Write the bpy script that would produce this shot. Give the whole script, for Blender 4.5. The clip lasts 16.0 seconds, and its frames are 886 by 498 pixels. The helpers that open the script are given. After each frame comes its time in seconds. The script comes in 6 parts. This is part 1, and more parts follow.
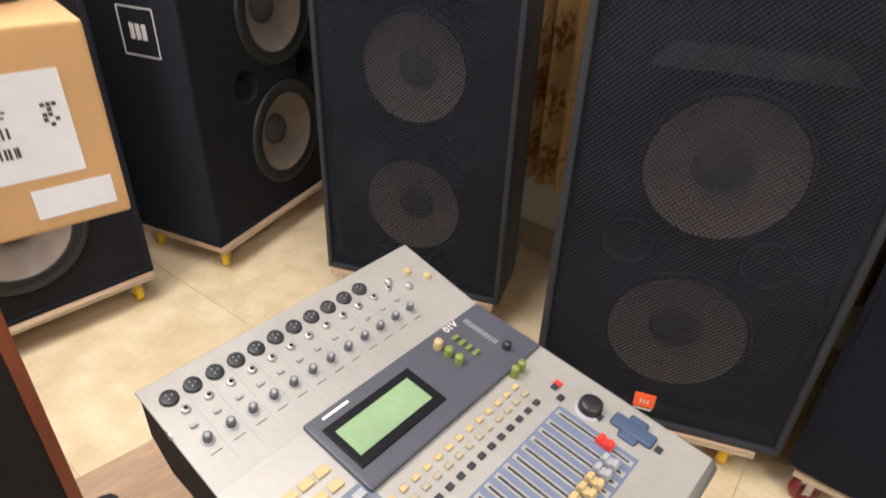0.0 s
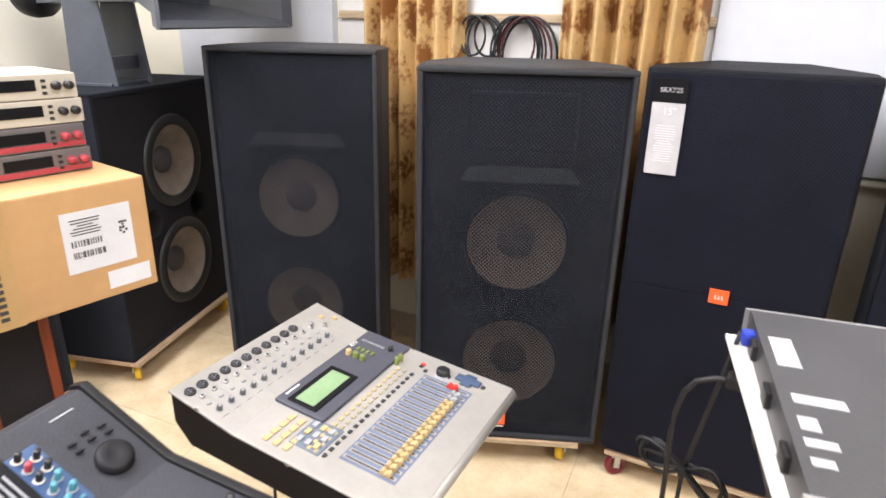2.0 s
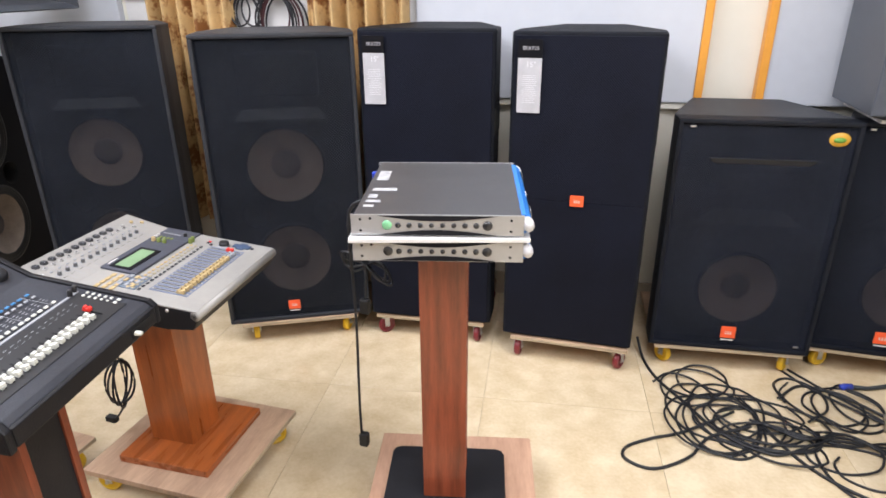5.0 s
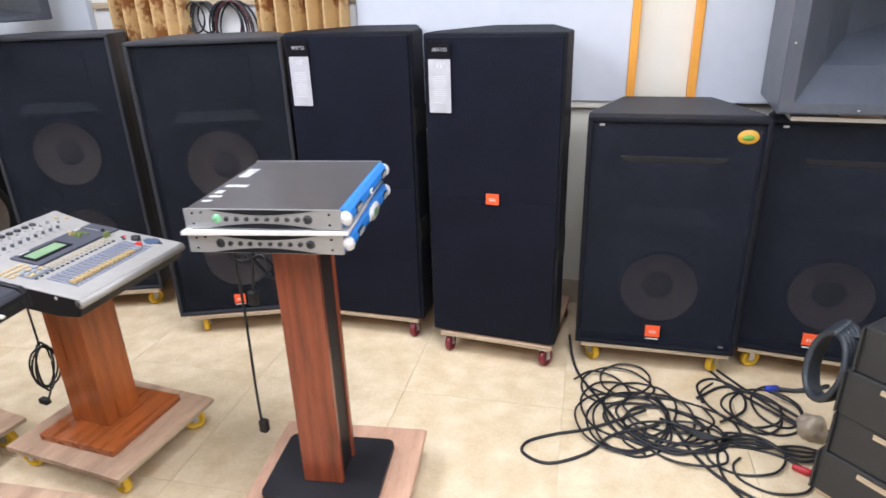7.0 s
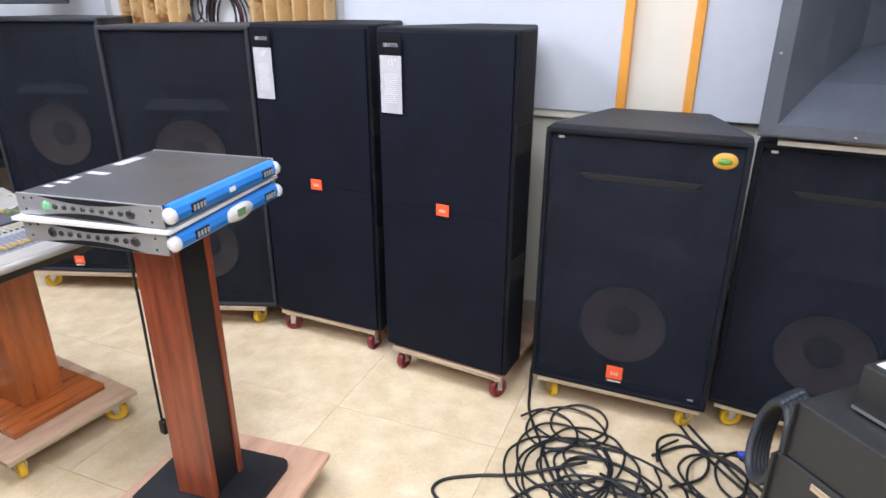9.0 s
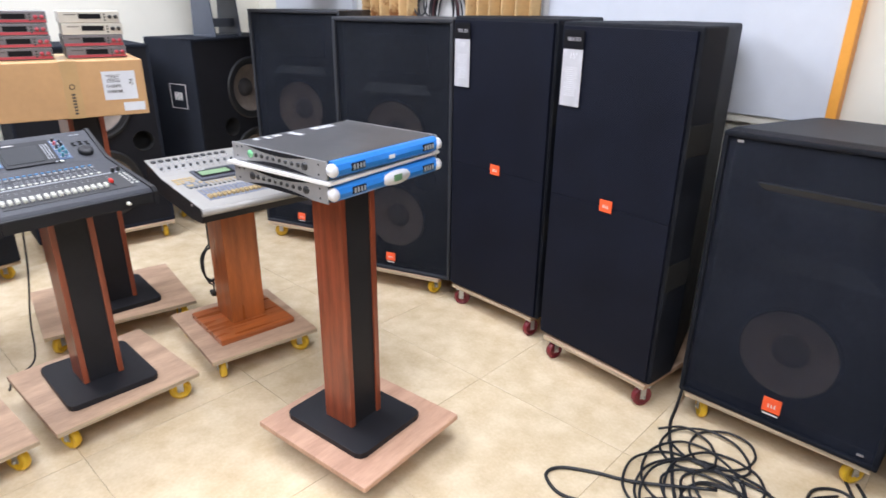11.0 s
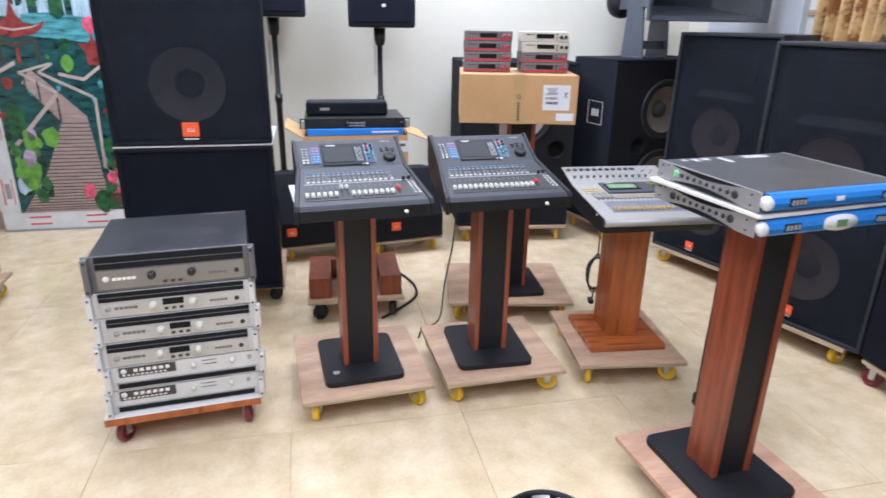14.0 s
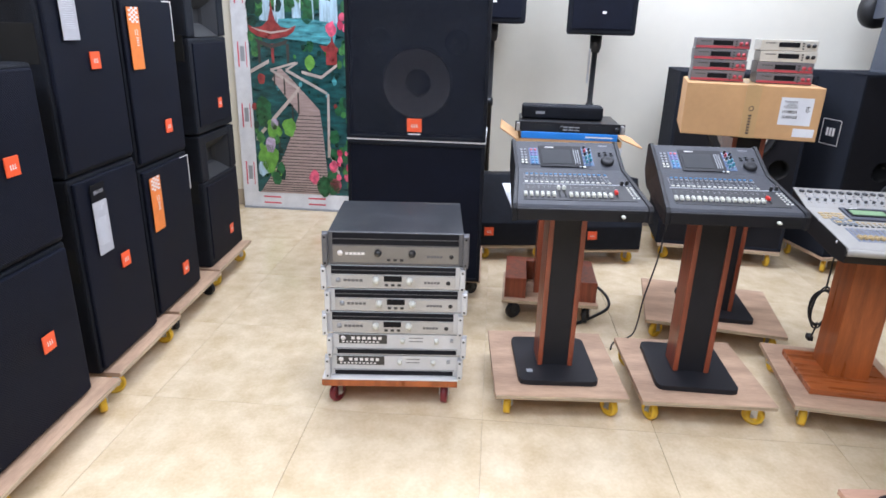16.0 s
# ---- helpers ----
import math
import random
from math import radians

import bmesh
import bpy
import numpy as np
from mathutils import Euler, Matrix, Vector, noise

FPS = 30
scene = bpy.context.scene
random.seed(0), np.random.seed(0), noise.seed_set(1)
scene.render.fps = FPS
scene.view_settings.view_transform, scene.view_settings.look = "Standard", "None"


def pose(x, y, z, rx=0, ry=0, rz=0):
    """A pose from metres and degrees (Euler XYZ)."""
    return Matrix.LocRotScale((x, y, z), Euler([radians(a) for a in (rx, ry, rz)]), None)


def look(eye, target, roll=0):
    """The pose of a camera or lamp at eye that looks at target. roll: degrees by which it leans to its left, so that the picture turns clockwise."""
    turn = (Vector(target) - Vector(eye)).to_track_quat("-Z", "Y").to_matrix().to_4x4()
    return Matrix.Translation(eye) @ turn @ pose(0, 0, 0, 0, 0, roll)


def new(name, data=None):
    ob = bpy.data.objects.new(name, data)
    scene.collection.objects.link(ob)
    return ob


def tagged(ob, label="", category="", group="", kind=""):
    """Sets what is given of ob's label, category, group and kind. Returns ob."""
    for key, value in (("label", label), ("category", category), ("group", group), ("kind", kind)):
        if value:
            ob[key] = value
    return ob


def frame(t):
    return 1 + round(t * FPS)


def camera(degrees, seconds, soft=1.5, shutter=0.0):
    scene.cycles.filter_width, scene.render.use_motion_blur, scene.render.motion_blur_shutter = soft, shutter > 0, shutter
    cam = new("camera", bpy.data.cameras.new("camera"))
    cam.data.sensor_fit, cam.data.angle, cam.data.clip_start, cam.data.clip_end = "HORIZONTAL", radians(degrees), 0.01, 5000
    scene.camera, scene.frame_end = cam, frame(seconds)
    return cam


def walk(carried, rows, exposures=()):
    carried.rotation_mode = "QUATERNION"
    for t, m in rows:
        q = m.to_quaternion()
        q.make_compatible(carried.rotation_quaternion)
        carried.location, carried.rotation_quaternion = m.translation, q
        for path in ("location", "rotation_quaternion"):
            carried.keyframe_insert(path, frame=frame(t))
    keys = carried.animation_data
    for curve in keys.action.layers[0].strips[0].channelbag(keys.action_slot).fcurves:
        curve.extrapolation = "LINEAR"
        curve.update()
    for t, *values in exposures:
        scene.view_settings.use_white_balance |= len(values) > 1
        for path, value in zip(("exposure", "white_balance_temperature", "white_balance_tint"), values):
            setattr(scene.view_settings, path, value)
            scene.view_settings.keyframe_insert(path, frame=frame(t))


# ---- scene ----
cam = camera(71.0, 16.0, soft=1.6, shutter=0.4)
PATH = [
    (0, (0.089, 0.043, 1.283), (-1.12, 1.223, 0.212), 2.2),
    (0.5, (0.138, -0.04, 1.334), (-1.04, 1.307, 0.441), 3.0),
    (1, (0.216, -0.141, 1.371), (-0.869, 1.337, 0.572), 1.9),
    (1.5, (0.337, -0.259, 1.388), (-0.684, 1.317, 0.7), 2.1),
    (2, (0.436, -0.396, 1.41), (-0.577, 1.183, 0.716), 1.3),
    (2.5, (0.485, -0.562, 1.426), (-0.373, 1.101, 0.721), 0.2),
    (3, (0.57, -0.686, 1.445), (-0.296, 0.954, 0.698), -2.0),
    (3.5, (0.696, -0.735, 1.44), (0.06, 0.998, 0.671), 1.9),
    (6, (1.235, -0.995, 1.436), (0.662, 0.757, 0.658), -0.9),
    (6.5, (1.357, -0.924, 1.434), (0.698, 0.799, 0.662), -1.9),
    (7, (1.495, -0.822, 1.436), (0.788, 0.885, 0.671), -1.8),
    (7.5, (1.661, -0.729, 1.419), (0.893, 0.936, 0.62), -0.4),
    (8, (1.755, -0.62, 1.411), (0.958, 1.042, 0.635), 0.3),
    (10.5, (2.018, -0.349, 1.341), (0.673, 0.942, 0.617), 0.3),
    (11, (2.088, -0.394, 1.358), (0.624, 0.751, 0.619), 0.7),
    (11.5, (2.143, -0.377, 1.369), (0.598, 0.679, 0.662), 1.0),
    (12, (2.149, -0.373, 1.355), (0.527, 0.548, 0.632), 0.8),
    (12.5, (2.118, -0.407, 1.348), (0.414, 0.362, 0.637), 2.6),
    (13, (2.099, -0.448, 1.355), (0.294, 0.068, 0.664), 2.1),
    (13.5, (2.089, -0.473, 1.358), (0.223, -0.198, 0.692), 1.5),
    (14, (2.073, -0.507, 1.351), (0.199, -0.394, 0.659), 1.0),
    (14.5, (2.071, -0.555, 1.345), (0.195, -0.639, 0.657), 1.2),
    (15, (2.108, -0.605, 1.335), (0.247, -0.901, 0.664), 1.7),
    (15.5, (2.128, -0.626, 1.333), (0.28, -1.024, 0.681), 2.3),
    (16, (2.124, -0.632, 1.325), (0.291, -1.063, 0.651), 1.6),
]
walk(cam, [(t, look(eye, target, roll)) for t, eye, target, roll in PATH], [(0, 0.02, 6950, 10), (0.5, 0.28, 6800, 10), (1.0, 0.44, 6600, 10), (2.0, 0.43, 6650, 10), (3.0, 0.27, 6600, 10), (3.6, 0.12, 6500, 10), (6.0, 0.18, 6050, 10), (8.0, 0.22, 5800, 10), (10.5, 0.16, 5860, 10), (13.0, 0.03, 5680, 10), (16, -0.03, 5570, 10)])

# ---- world and light ----
world = bpy.data.worlds.new("world")
scene.world = world
world.use_nodes = True
world.node_tree.nodes["Background"].inputs[0].default_value = (0.75, 0.85, 1.0, 1)
world.node_tree.nodes["Background"].inputs[1].default_value = 0.3


LAMP = 40.0  # watts of each ceiling panel


# ---- materials ----
def mat(name, color, rough=0.5, metal=0.0, var=0.12, scale=8.0, bump=0.0, bscale=60.0, spec=0.5, stretch=None, dark=None, coat=0.0):
    m = bpy.data.materials.new(name)
    m.use_nodes = True
    nt = m.node_tree
    b = nt.nodes["Principled BSDF"]
    b.inputs["Roughness"].default_value = rough
    b.inputs["Metallic"].default_value = metal
    b.inputs["Specular IOR Level"].default_value = spec
    b.inputs["Coat Weight"].default_value = coat
    tc = nt.nodes.new("ShaderNodeTexCoord")
    mp = nt.nodes.new("ShaderNodeMapping")
    nt.links.new(tc.outputs["Object"], mp.inputs[0])
    if stretch:
        mp.inputs["Scale"].default_value = stretch
    n1 = nt.nodes.new("ShaderNodeTexNoise")
    n1.inputs["Scale"].default_value = scale
    n1.inputs["Detail"].default_value = 6
    n2 = nt.nodes.new("ShaderNodeTexNoise")
    n2.inputs["Scale"].default_value = scale * 9
    n2.inputs["Detail"].default_value = 3
    nt.links.new(mp.outputs[0], n1.inputs["Vector"])
    nt.links.new(mp.outputs[0], n2.inputs["Vector"])
    add = nt.nodes.new("ShaderNodeMath")
    add.operation = "MULTIPLY_ADD"
    add.inputs[1].default_value = 0.35
    nt.links.new(n2.outputs[0], add.inputs[0])
    nt.links.new(n1.outputs[0], add.inputs[2])
    rp = nt.nodes.new("ShaderNodeValToRGB")
    rp.color_ramp.elements[0].position, rp.color_ramp.elements[1].position = 0.42, 0.92
    lo = dark or [c * (1 - 2 * var) for c in color]
    hi = [min(1, c * (1 + var)) for c in color]
    rp.color_ramp.elements[0].color = (*lo, 1)
    rp.color_ramp.elements[1].color = (*hi, 1)
    nt.links.new(add.outputs[0], rp.inputs[0])
    nt.links.new(rp.outputs[0], b.inputs["Base Color"])
    rr = nt.nodes.new("ShaderNodeMapRange")
    rr.inputs[3].default_value, rr.inputs[4].default_value = max(0.02, rough - 0.1), min(1, rough + 0.1)
    nt.links.new(n1.outputs[0], rr.inputs[0])
    nt.links.new(rr.outputs[0], b.inputs["Roughness"])
    if bump:
        n3 = nt.nodes.new("ShaderNodeTexNoise")
        n3.inputs["Scale"].default_value = bscale
        n3.inputs["Detail"].default_value = 4
        nt.links.new(mp.outputs[0], n3.inputs["Vector"])
        bp = nt.nodes.new("ShaderNodeBump")
        bp.inputs["Strength"].default_value = bump
        bp.inputs["Distance"].default_value = 0.004
        nt.links.new(n3.outputs[0], bp.inputs["Height"])
        nt.links.new(bp.outputs[0], b.inputs["Normal"])
    return m


def emitter(name, color, strength):
    m = mat(name, color, 0.4)
    b = m.node_tree.nodes["Principled BSDF"]
    b.inputs["Emission Color"].default_value = (*color, 1)
    b.inputs["Emission Strength"].default_value = strength
    return m


def perforated(name, color, see, hole=160.0):
    """Black perforated steel: a fine mesh that lets part of what stands behind it show."""
    m = mat(name, color, 0.6, 0.0, 0.15, 5.0, spec=0.12)
    nt = m.node_tree
    b, out = nt.nodes["Principled BSDF"], nt.nodes["Material Output"]
    tc = nt.nodes.new("ShaderNodeTexCoord")
    vo = nt.nodes.new("ShaderNodeTexVoronoi")
    vo.voronoi_dimensions = "2D"
    vo.inputs["Scale"].default_value = hole
    vo.inputs["Randomness"].default_value = 0.0
    sep, com = nt.nodes.new("ShaderNodeSeparateXYZ"), nt.nodes.new("ShaderNodeCombineXYZ")
    nt.links.new(tc.outputs["Object"], sep.inputs[0])
    nt.links.new(sep.outputs[0], com.inputs[0])
    nt.links.new(sep.outputs[2], com.inputs[1])
    turn = nt.nodes.new("ShaderNodeVectorRotate")  # staggered rows of holes
    turn.rotation_type = "Z_AXIS"
    turn.inputs["Angle"].default_value = math.pi / 4
    nt.links.new(com.outputs[0], turn.inputs["Vector"])
    nt.links.new(turn.outputs[0], vo.inputs["Vector"])
    bp = nt.nodes.new("ShaderNodeBump")
    bp.inputs["Strength"].default_value = 0.0 if see else 0.5
    bp.inputs["Distance"].default_value = 0.003
    nt.links.new(vo.outputs["Distance"], bp.inputs["Height"])
    nt.links.new(bp.outputs[0], b.inputs["Normal"])
    tr = nt.nodes.new("ShaderNodeBsdfTransparent")
    mx = nt.nodes.new("ShaderNodeMixShader")
    if see:
        ring = nt.nodes.new("ShaderNodeMapRange")  # open in the holes, mostly closed on the steel between
        ring.inputs[1].default_value, ring.inputs[2].default_value = 0.34, 0.44
        ring.inputs[3].default_value, ring.inputs[4].default_value = min(1.0, see * 1.5), see * 0.50
        nt.links.new(vo.outputs["Distance"], ring.inputs[0])
        nt.links.new(ring.outputs[0], mx.inputs[0])
    else:
        mx.inputs[0].default_value = 0.0
    nt.links.new(b.outputs[0], mx.inputs[1])
    nt.links.new(tr.outputs[0], mx.inputs[2])
    nt.links.new(mx.outputs[0], out.inputs[0])
    return m


M = {
    "black": mat("black_textured_paint", (0.0085, 0.0102, 0.0155), 0.6, bump=0.5, bscale=220, var=0.25, spec=0.17),
    "grille": perforated("black_grille", (0.0195, 0.023, 0.032), 0.50, 118.0),
    "grille_dense": perforated("dense_black_grille", (0.006, 0.0076, 0.0155), 0.0),
    "grille_mid": perforated("fine_black_grille", (0.021, 0.025, 0.038), 0.48),
    "rim": mat("rim_paint", (0.052, 0.055, 0.062), 0.6, bump=0.4, bscale=250, spec=0.3),
    "carpet": mat("black_carpet", (0.013, 0.0155, 0.023), 0.9, spec=0.2, bump=0.5, bscale=400),
    "baffle": mat("black_baffle", (0.014, 0.014, 0.017), 0.75, spec=0.12),
    "cone": mat("paper_cone", (0.30, 0.228, 0.185), 0.85, var=0.12, scale=14),
    "cone_dark": mat("dark_paper_cone", (0.30, 0.27, 0.26), 0.8, var=0.12, scale=14),
    "cone_bare": mat("bare_paper_cone", (0.215, 0.172, 0.138), 0.85, var=0.16, scale=14),
    "cap": mat("dust_cap", (0.05, 0.045, 0.045), 0.7),
    "cap_brown": mat("brown_dust_cap", (0.14, 0.105, 0.088), 0.8, var=0.15, scale=20),
    "hole": mat("dark_opening", (0.002, 0.002, 0.002), 0.9),
    "rubber": mat("black_rubber", (0.012, 0.012, 0.013), 0.55),
    "orange": mat("orange_badge", (0.85, 0.11, 0.03), 0.4, var=0.03),
    "mark": mat("pale_mark", (0.75, 0.72, 0.70), 0.5, var=0.03),
    "silver": mat("silver_paint", (0.58, 0.585, 0.60), 0.42, 0.25, 0.06, 10),
    "steel": mat("zinc_steel", (0.55, 0.55, 0.56), 0.35, 0.9, 0.1),
    "paper": mat("white_paper", (0.66, 0.67, 0.70), 0.7, var=0.05),
    "tag_pale": mat("worn_paper_label", (0.40, 0.40, 0.41), 0.7, var=0.15, scale=60),
    "edge": mat("cabinet_edge_paint", (0.026, 0.028, 0.034), 0.6, bump=0.4, bscale=250, spec=0.3),
    "tag": mat("silver_tag", (0.45, 0.45, 0.48), 0.5, var=0.06, scale=20),
    "ply": mat("plywood", (0.48, 0.325, 0.213), 0.6, var=0.18, scale=3, stretch=(1, 5, 1), bump=0.25, dark=(0.285, 0.18, 0.117)),
    "ply_warm": mat("orange_plywood", (0.54, 0.335, 0.225), 0.55, var=0.14, scale=3, stretch=(1, 5, 1), bump=0.2, dark=(0.38, 0.215, 0.14)),
    "glossy_black": mat("glossy_black_cover", (0.008, 0.008, 0.010), 0.12, var=0.1),
    "ply_edge": mat("plywood_edge", (0.50, 0.39, 0.26), 0.75, var=0.25, scale=6, stretch=(1, 1, 30)),
    "yellow": mat("yellow_wheel", (0.75, 0.47, 0.02), 0.4, var=0.08),
    "red": mat("dark_red_wheel", (0.17, 0.016, 0.024), 0.35, var=0.1),
    "wood_red": mat("red_brown_veneer", (0.25, 0.059, 0.025), 0.33, var=0.26, scale=5, stretch=(9, 9, 0.7), coat=0.2),
    "wood_orange": mat("orange_pine_veneer", (0.385, 0.104, 0.023), 0.3, var=0.25, scale=4, stretch=(7, 7, 0.7), coat=0.2),
    "wood_orange_flat": mat("orange_pine_board", (0.36, 0.096, 0.022), 0.28, var=0.25, scale=4, stretch=(0.8, 8, 8), coat=0.3),
    "plate": mat("black_base_plate", (0.016, 0.016, 0.019), 0.5, bump=0.3, bscale=250, spec=0.25),
    "console": mat("charcoal_console", (0.030, 0.032, 0.040), 0.5, var=0.12, bump=0.2, bscale=300, spec=0.3),
    "console_dark": mat("dark_console", (0.010, 0.010, 0.012), 0.5, bump=0.2, bscale=300, spec=0.25),
    "bank": mat("fader_bank_paint", (0.022, 0.022, 0.024), 0.5, var=0.1, spec=0.3),
    "panel_blue": mat("blue_panel", (0.028, 0.070, 0.17), 0.4, var=0.08),
    "screen": mat("black_screen", (0.008, 0.008, 0.010), 0.4, var=0.05, spec=0.12),
    "btn_white": mat("white_key", (0.60, 0.60, 0.54), 0.45, var=0.03),
    "btn_grey": mat("grey_key", (0.30, 0.31, 0.33), 0.5, var=0.05),
    "btn_blue": mat("blue_key", (0.05, 0.20, 0.42), 0.45, var=0.05),
    "btn_purple": mat("violet_key", (0.15, 0.12, 0.30), 0.45, var=0.05),
    "btn_teal": mat("teal_key", (0.07, 0.25, 0.32), 0.4, var=0.05),
    "btn_yellow": mat("yellow_key", (0.47, 0.35, 0.17), 0.5, var=0.10),
    "btn_red": mat("red_key", (0.70, 0.04, 0.03), 0.4, var=0.05),
    "btn_green": mat("olive_key", (0.16, 0.20, 0.05), 0.45, var=0.05),
    "knob": mat("black_knob", (0.02, 0.02, 0.022), 0.35),
    "slot": mat("fader_slot", (0.02, 0.022, 0.03), 0.6),
    "slot_blue": mat("fader_strip", (0.12, 0.15, 0.23), 0.5, var=0.08),
    "grey_blue": mat("slate_panel", (0.055, 0.059, 0.078), 0.5, var=0.06),
    "lcd": emitter("lit_lcd", (0.20, 0.31, 0.17), 0.10),
    "mixer_top": mat("grey_white_panel", (0.335, 0.325, 0.305), 0.45, 0.25, 0.06, 8),
    "carton": mat("brown_cardboard", (0.52, 0.31, 0.14), 0.8, var=0.07, scale=5, bump=0.1),
    "carton_tape": mat("brown_tape", (0.47, 0.30, 0.13), 0.35, var=0.05),
    "ink": mat("dark_ink", (0.05, 0.045, 0.04), 0.7, var=0.05),
    "lid_black": mat("black_amp_lid", (0.030, 0.032, 0.037), 0.4, 0.2, 0.1, bump=0.15, bscale=300),
    "amp_top": mat("amp_lid", (0.085, 0.085, 0.09), 0.38, 0.4, 0.08, bump=0.1, bscale=300),
    "amp_silver": mat("champagne_panel", (0.44, 0.44, 0.45), 0.35, 0.5, 0.07),
    "amp_blue": mat("blue_fascia", (0.03, 0.20, 0.62), 0.35, 0.1, 0.08),
    "amp_white": mat("white_handle", (0.62, 0.62, 0.64), 0.3, 0.1, 0.03),
    "green_lens": mat("green_lens", (0.20, 0.50, 0.26), 0.2, var=0.05),
    "board_white": mat("white_board", (0.74, 0.73, 0.72), 0.5, var=0.04),
    "cable": mat("black_cable", (0.012, 0.013, 0.016), 0.5, var=0.1),
    "cable_grey": mat("grey_cable", (0.035, 0.042, 0.05), 0.5, var=0.1),
    "plug_blue": mat("blue_plug", (0.03, 0.06, 0.45), 0.4),
    "plug_red": mat("red_plug", (0.55, 0.03, 0.04), 0.4),
    "bag": mat("pale_plastic_bag", (0.42, 0.35, 0.26), 0.35, var=0.15, scale=20, bump=0.6, bscale=40),
    "wall_cream": mat("cream_wall_paint", (0.77, 0.74, 0.64), 0.6, var=0.03, scale=1.2, bump=0.05, bscale=120),
    "wall_panel": mat("pale_blue_panel", (0.58, 0.605, 0.66), 0.7, var=0.04, scale=2, bump=0.08, bscale=300),
    "orange_trim": mat("orange_trim", (0.82, 0.36, 0.05), 0.4, var=0.05),
    "baseboard": mat("beige_baseboard", (0.42, 0.36, 0.28), 0.35, var=0.08),
    "ceiling": mat("white_ceiling", (0.8, 0.8, 0.78), 0.8, var=0.03),
    "horn": mat("grey_horn", (0.075, 0.085, 0.108), 0.34, var=0.1, bump=0.1, bscale=150),
    "rx_red": mat("pinkish_panel", (0.42, 0.055, 0.075), 0.4, 0.1, 0.1),
    "cream_metal": mat("cream_silver_paint", (0.56, 0.53, 0.46), 0.45, 0.2, 0.06),
    "rx_grey": mat("grey_receiver", (0.17, 0.16, 0.17), 0.4, 0.4, 0.06),
    "pink": mat("pink_frame_print", (0.60, 0.10, 0.14), 0.5),
    "frame_white": mat("printed_white_frame", (0.70, 0.71, 0.74), 0.4, var=0.08, scale=12),
    "leaf": mat("painted_green", (0.03, 0.13, 0.05), 0.3, var=0.45, scale=18),
    "leaf_bright": mat("painted_bright_green", (0.16, 0.38, 0.06), 0.4, var=0.25, scale=18),
    "pic_water": mat("painted_water", (0.018, 0.09, 0.095), 0.3, var=0.5, scale=9, stretch=(1, 1, 3)),
    "pic_fall": mat("painted_waterfall", (0.45, 0.62, 0.74), 0.3, var=0.3, scale=10, stretch=(4, 4, 0.5)),
    "pic_boards": mat("painted_boardwalk", (0.40, 0.30, 0.28), 0.4, var=0.2, scale=8, stretch=(1, 1, 9)),
    "pic_rail": mat("painted_rail", (0.50, 0.42, 0.38), 0.4, var=0.15),
    "pic_red": mat("painted_red", (0.30, 0.045, 0.045), 0.3, var=0.35, scale=20),
    "pic_pink": mat("painted_flower", (0.78, 0.12, 0.22), 0.4, var=0.3, scale=25),
    "lamp_face": emitter("lamp_face", (0.93, 0.97, 1.0), 1.6),
    "screen_face": mat("dark_screen", (0.028, 0.030, 0.033), 0.5, var=0.1, spec=0.12),
    "btn_olive": mat("dull_olive_key", (0.33, 0.29, 0.20), 0.5, var=0.06),
    "btn_steel": mat("blue_grey_block", (0.11, 0.14, 0.18), 0.45, var=0.08),
    "btn_blue2": mat("slate_blue_key", (0.05, 0.078, 0.14), 0.45, var=0.06),
    "lcd_dim": emitter("dim_lcd", (0.10, 0.20, 0.10), 0.1),
    "grey_front": mat("grey_front", (0.13, 0.13, 0.14), 0.4, 0.4, 0.06),
    "field_grey": mat("dark_grey_field", (0.22, 0.21, 0.20), 0.4, 0.5, 0.06),
    "case_blue": mat("bright_blue_plastic", (0.03, 0.22, 0.70), 0.4, var=0.06),
    "case_black": mat("matt_black_case", (0.020, 0.021, 0.022), 0.55, bump=0.2, bscale=200),
    "pic_lake": mat("painted_lake", (0.10, 0.35, 0.40), 0.3, var=0.4, scale=12, stretch=(1, 1, 4)),
    "leaf_mid": mat("painted_mid_green", (0.07, 0.22, 0.06), 0.3, var=0.4, scale=30),
    "pic_deep": mat("painted_deep_green", (0.010, 0.045, 0.035), 0.3, var=0.5, scale=22),
    "pic_rose": mat("painted_rose", (0.45, 0.03, 0.09), 0.35, var=0.4, scale=30),
    "pic_spray": mat("painted_spray", (0.62, 0.76, 0.84), 0.3, var=0.2, scale=20),
    "pic_lily": mat("painted_lily", (0.55, 0.45, 0.62), 0.4, var=0.25, scale=25),
    "cable_red": mat("dark_red_cable", (0.06, 0.015, 0.018), 0.5),
    "knob_grey": mat("dark_grey_knob", (0.10, 0.10, 0.105), 0.4),
    "cone_edge": mat("cone_edge_paper", (0.015, 0.0145, 0.016), 0.85, var=0.1),
    "lip": mat("horn_lip_paint", (0.05, 0.052, 0.06), 0.6),
    "lip_dark": mat("horn_dark_paint", (0.011, 0.012, 0.015), 0.6),
    "sticker": mat("yellow_sticker", (0.60, 0.33, 0.03), 0.35, var=0.1),
    "tag_orange": mat("orange_tag", (0.78, 0.22, 0.04), 0.45, var=0.12, scale=12),
}


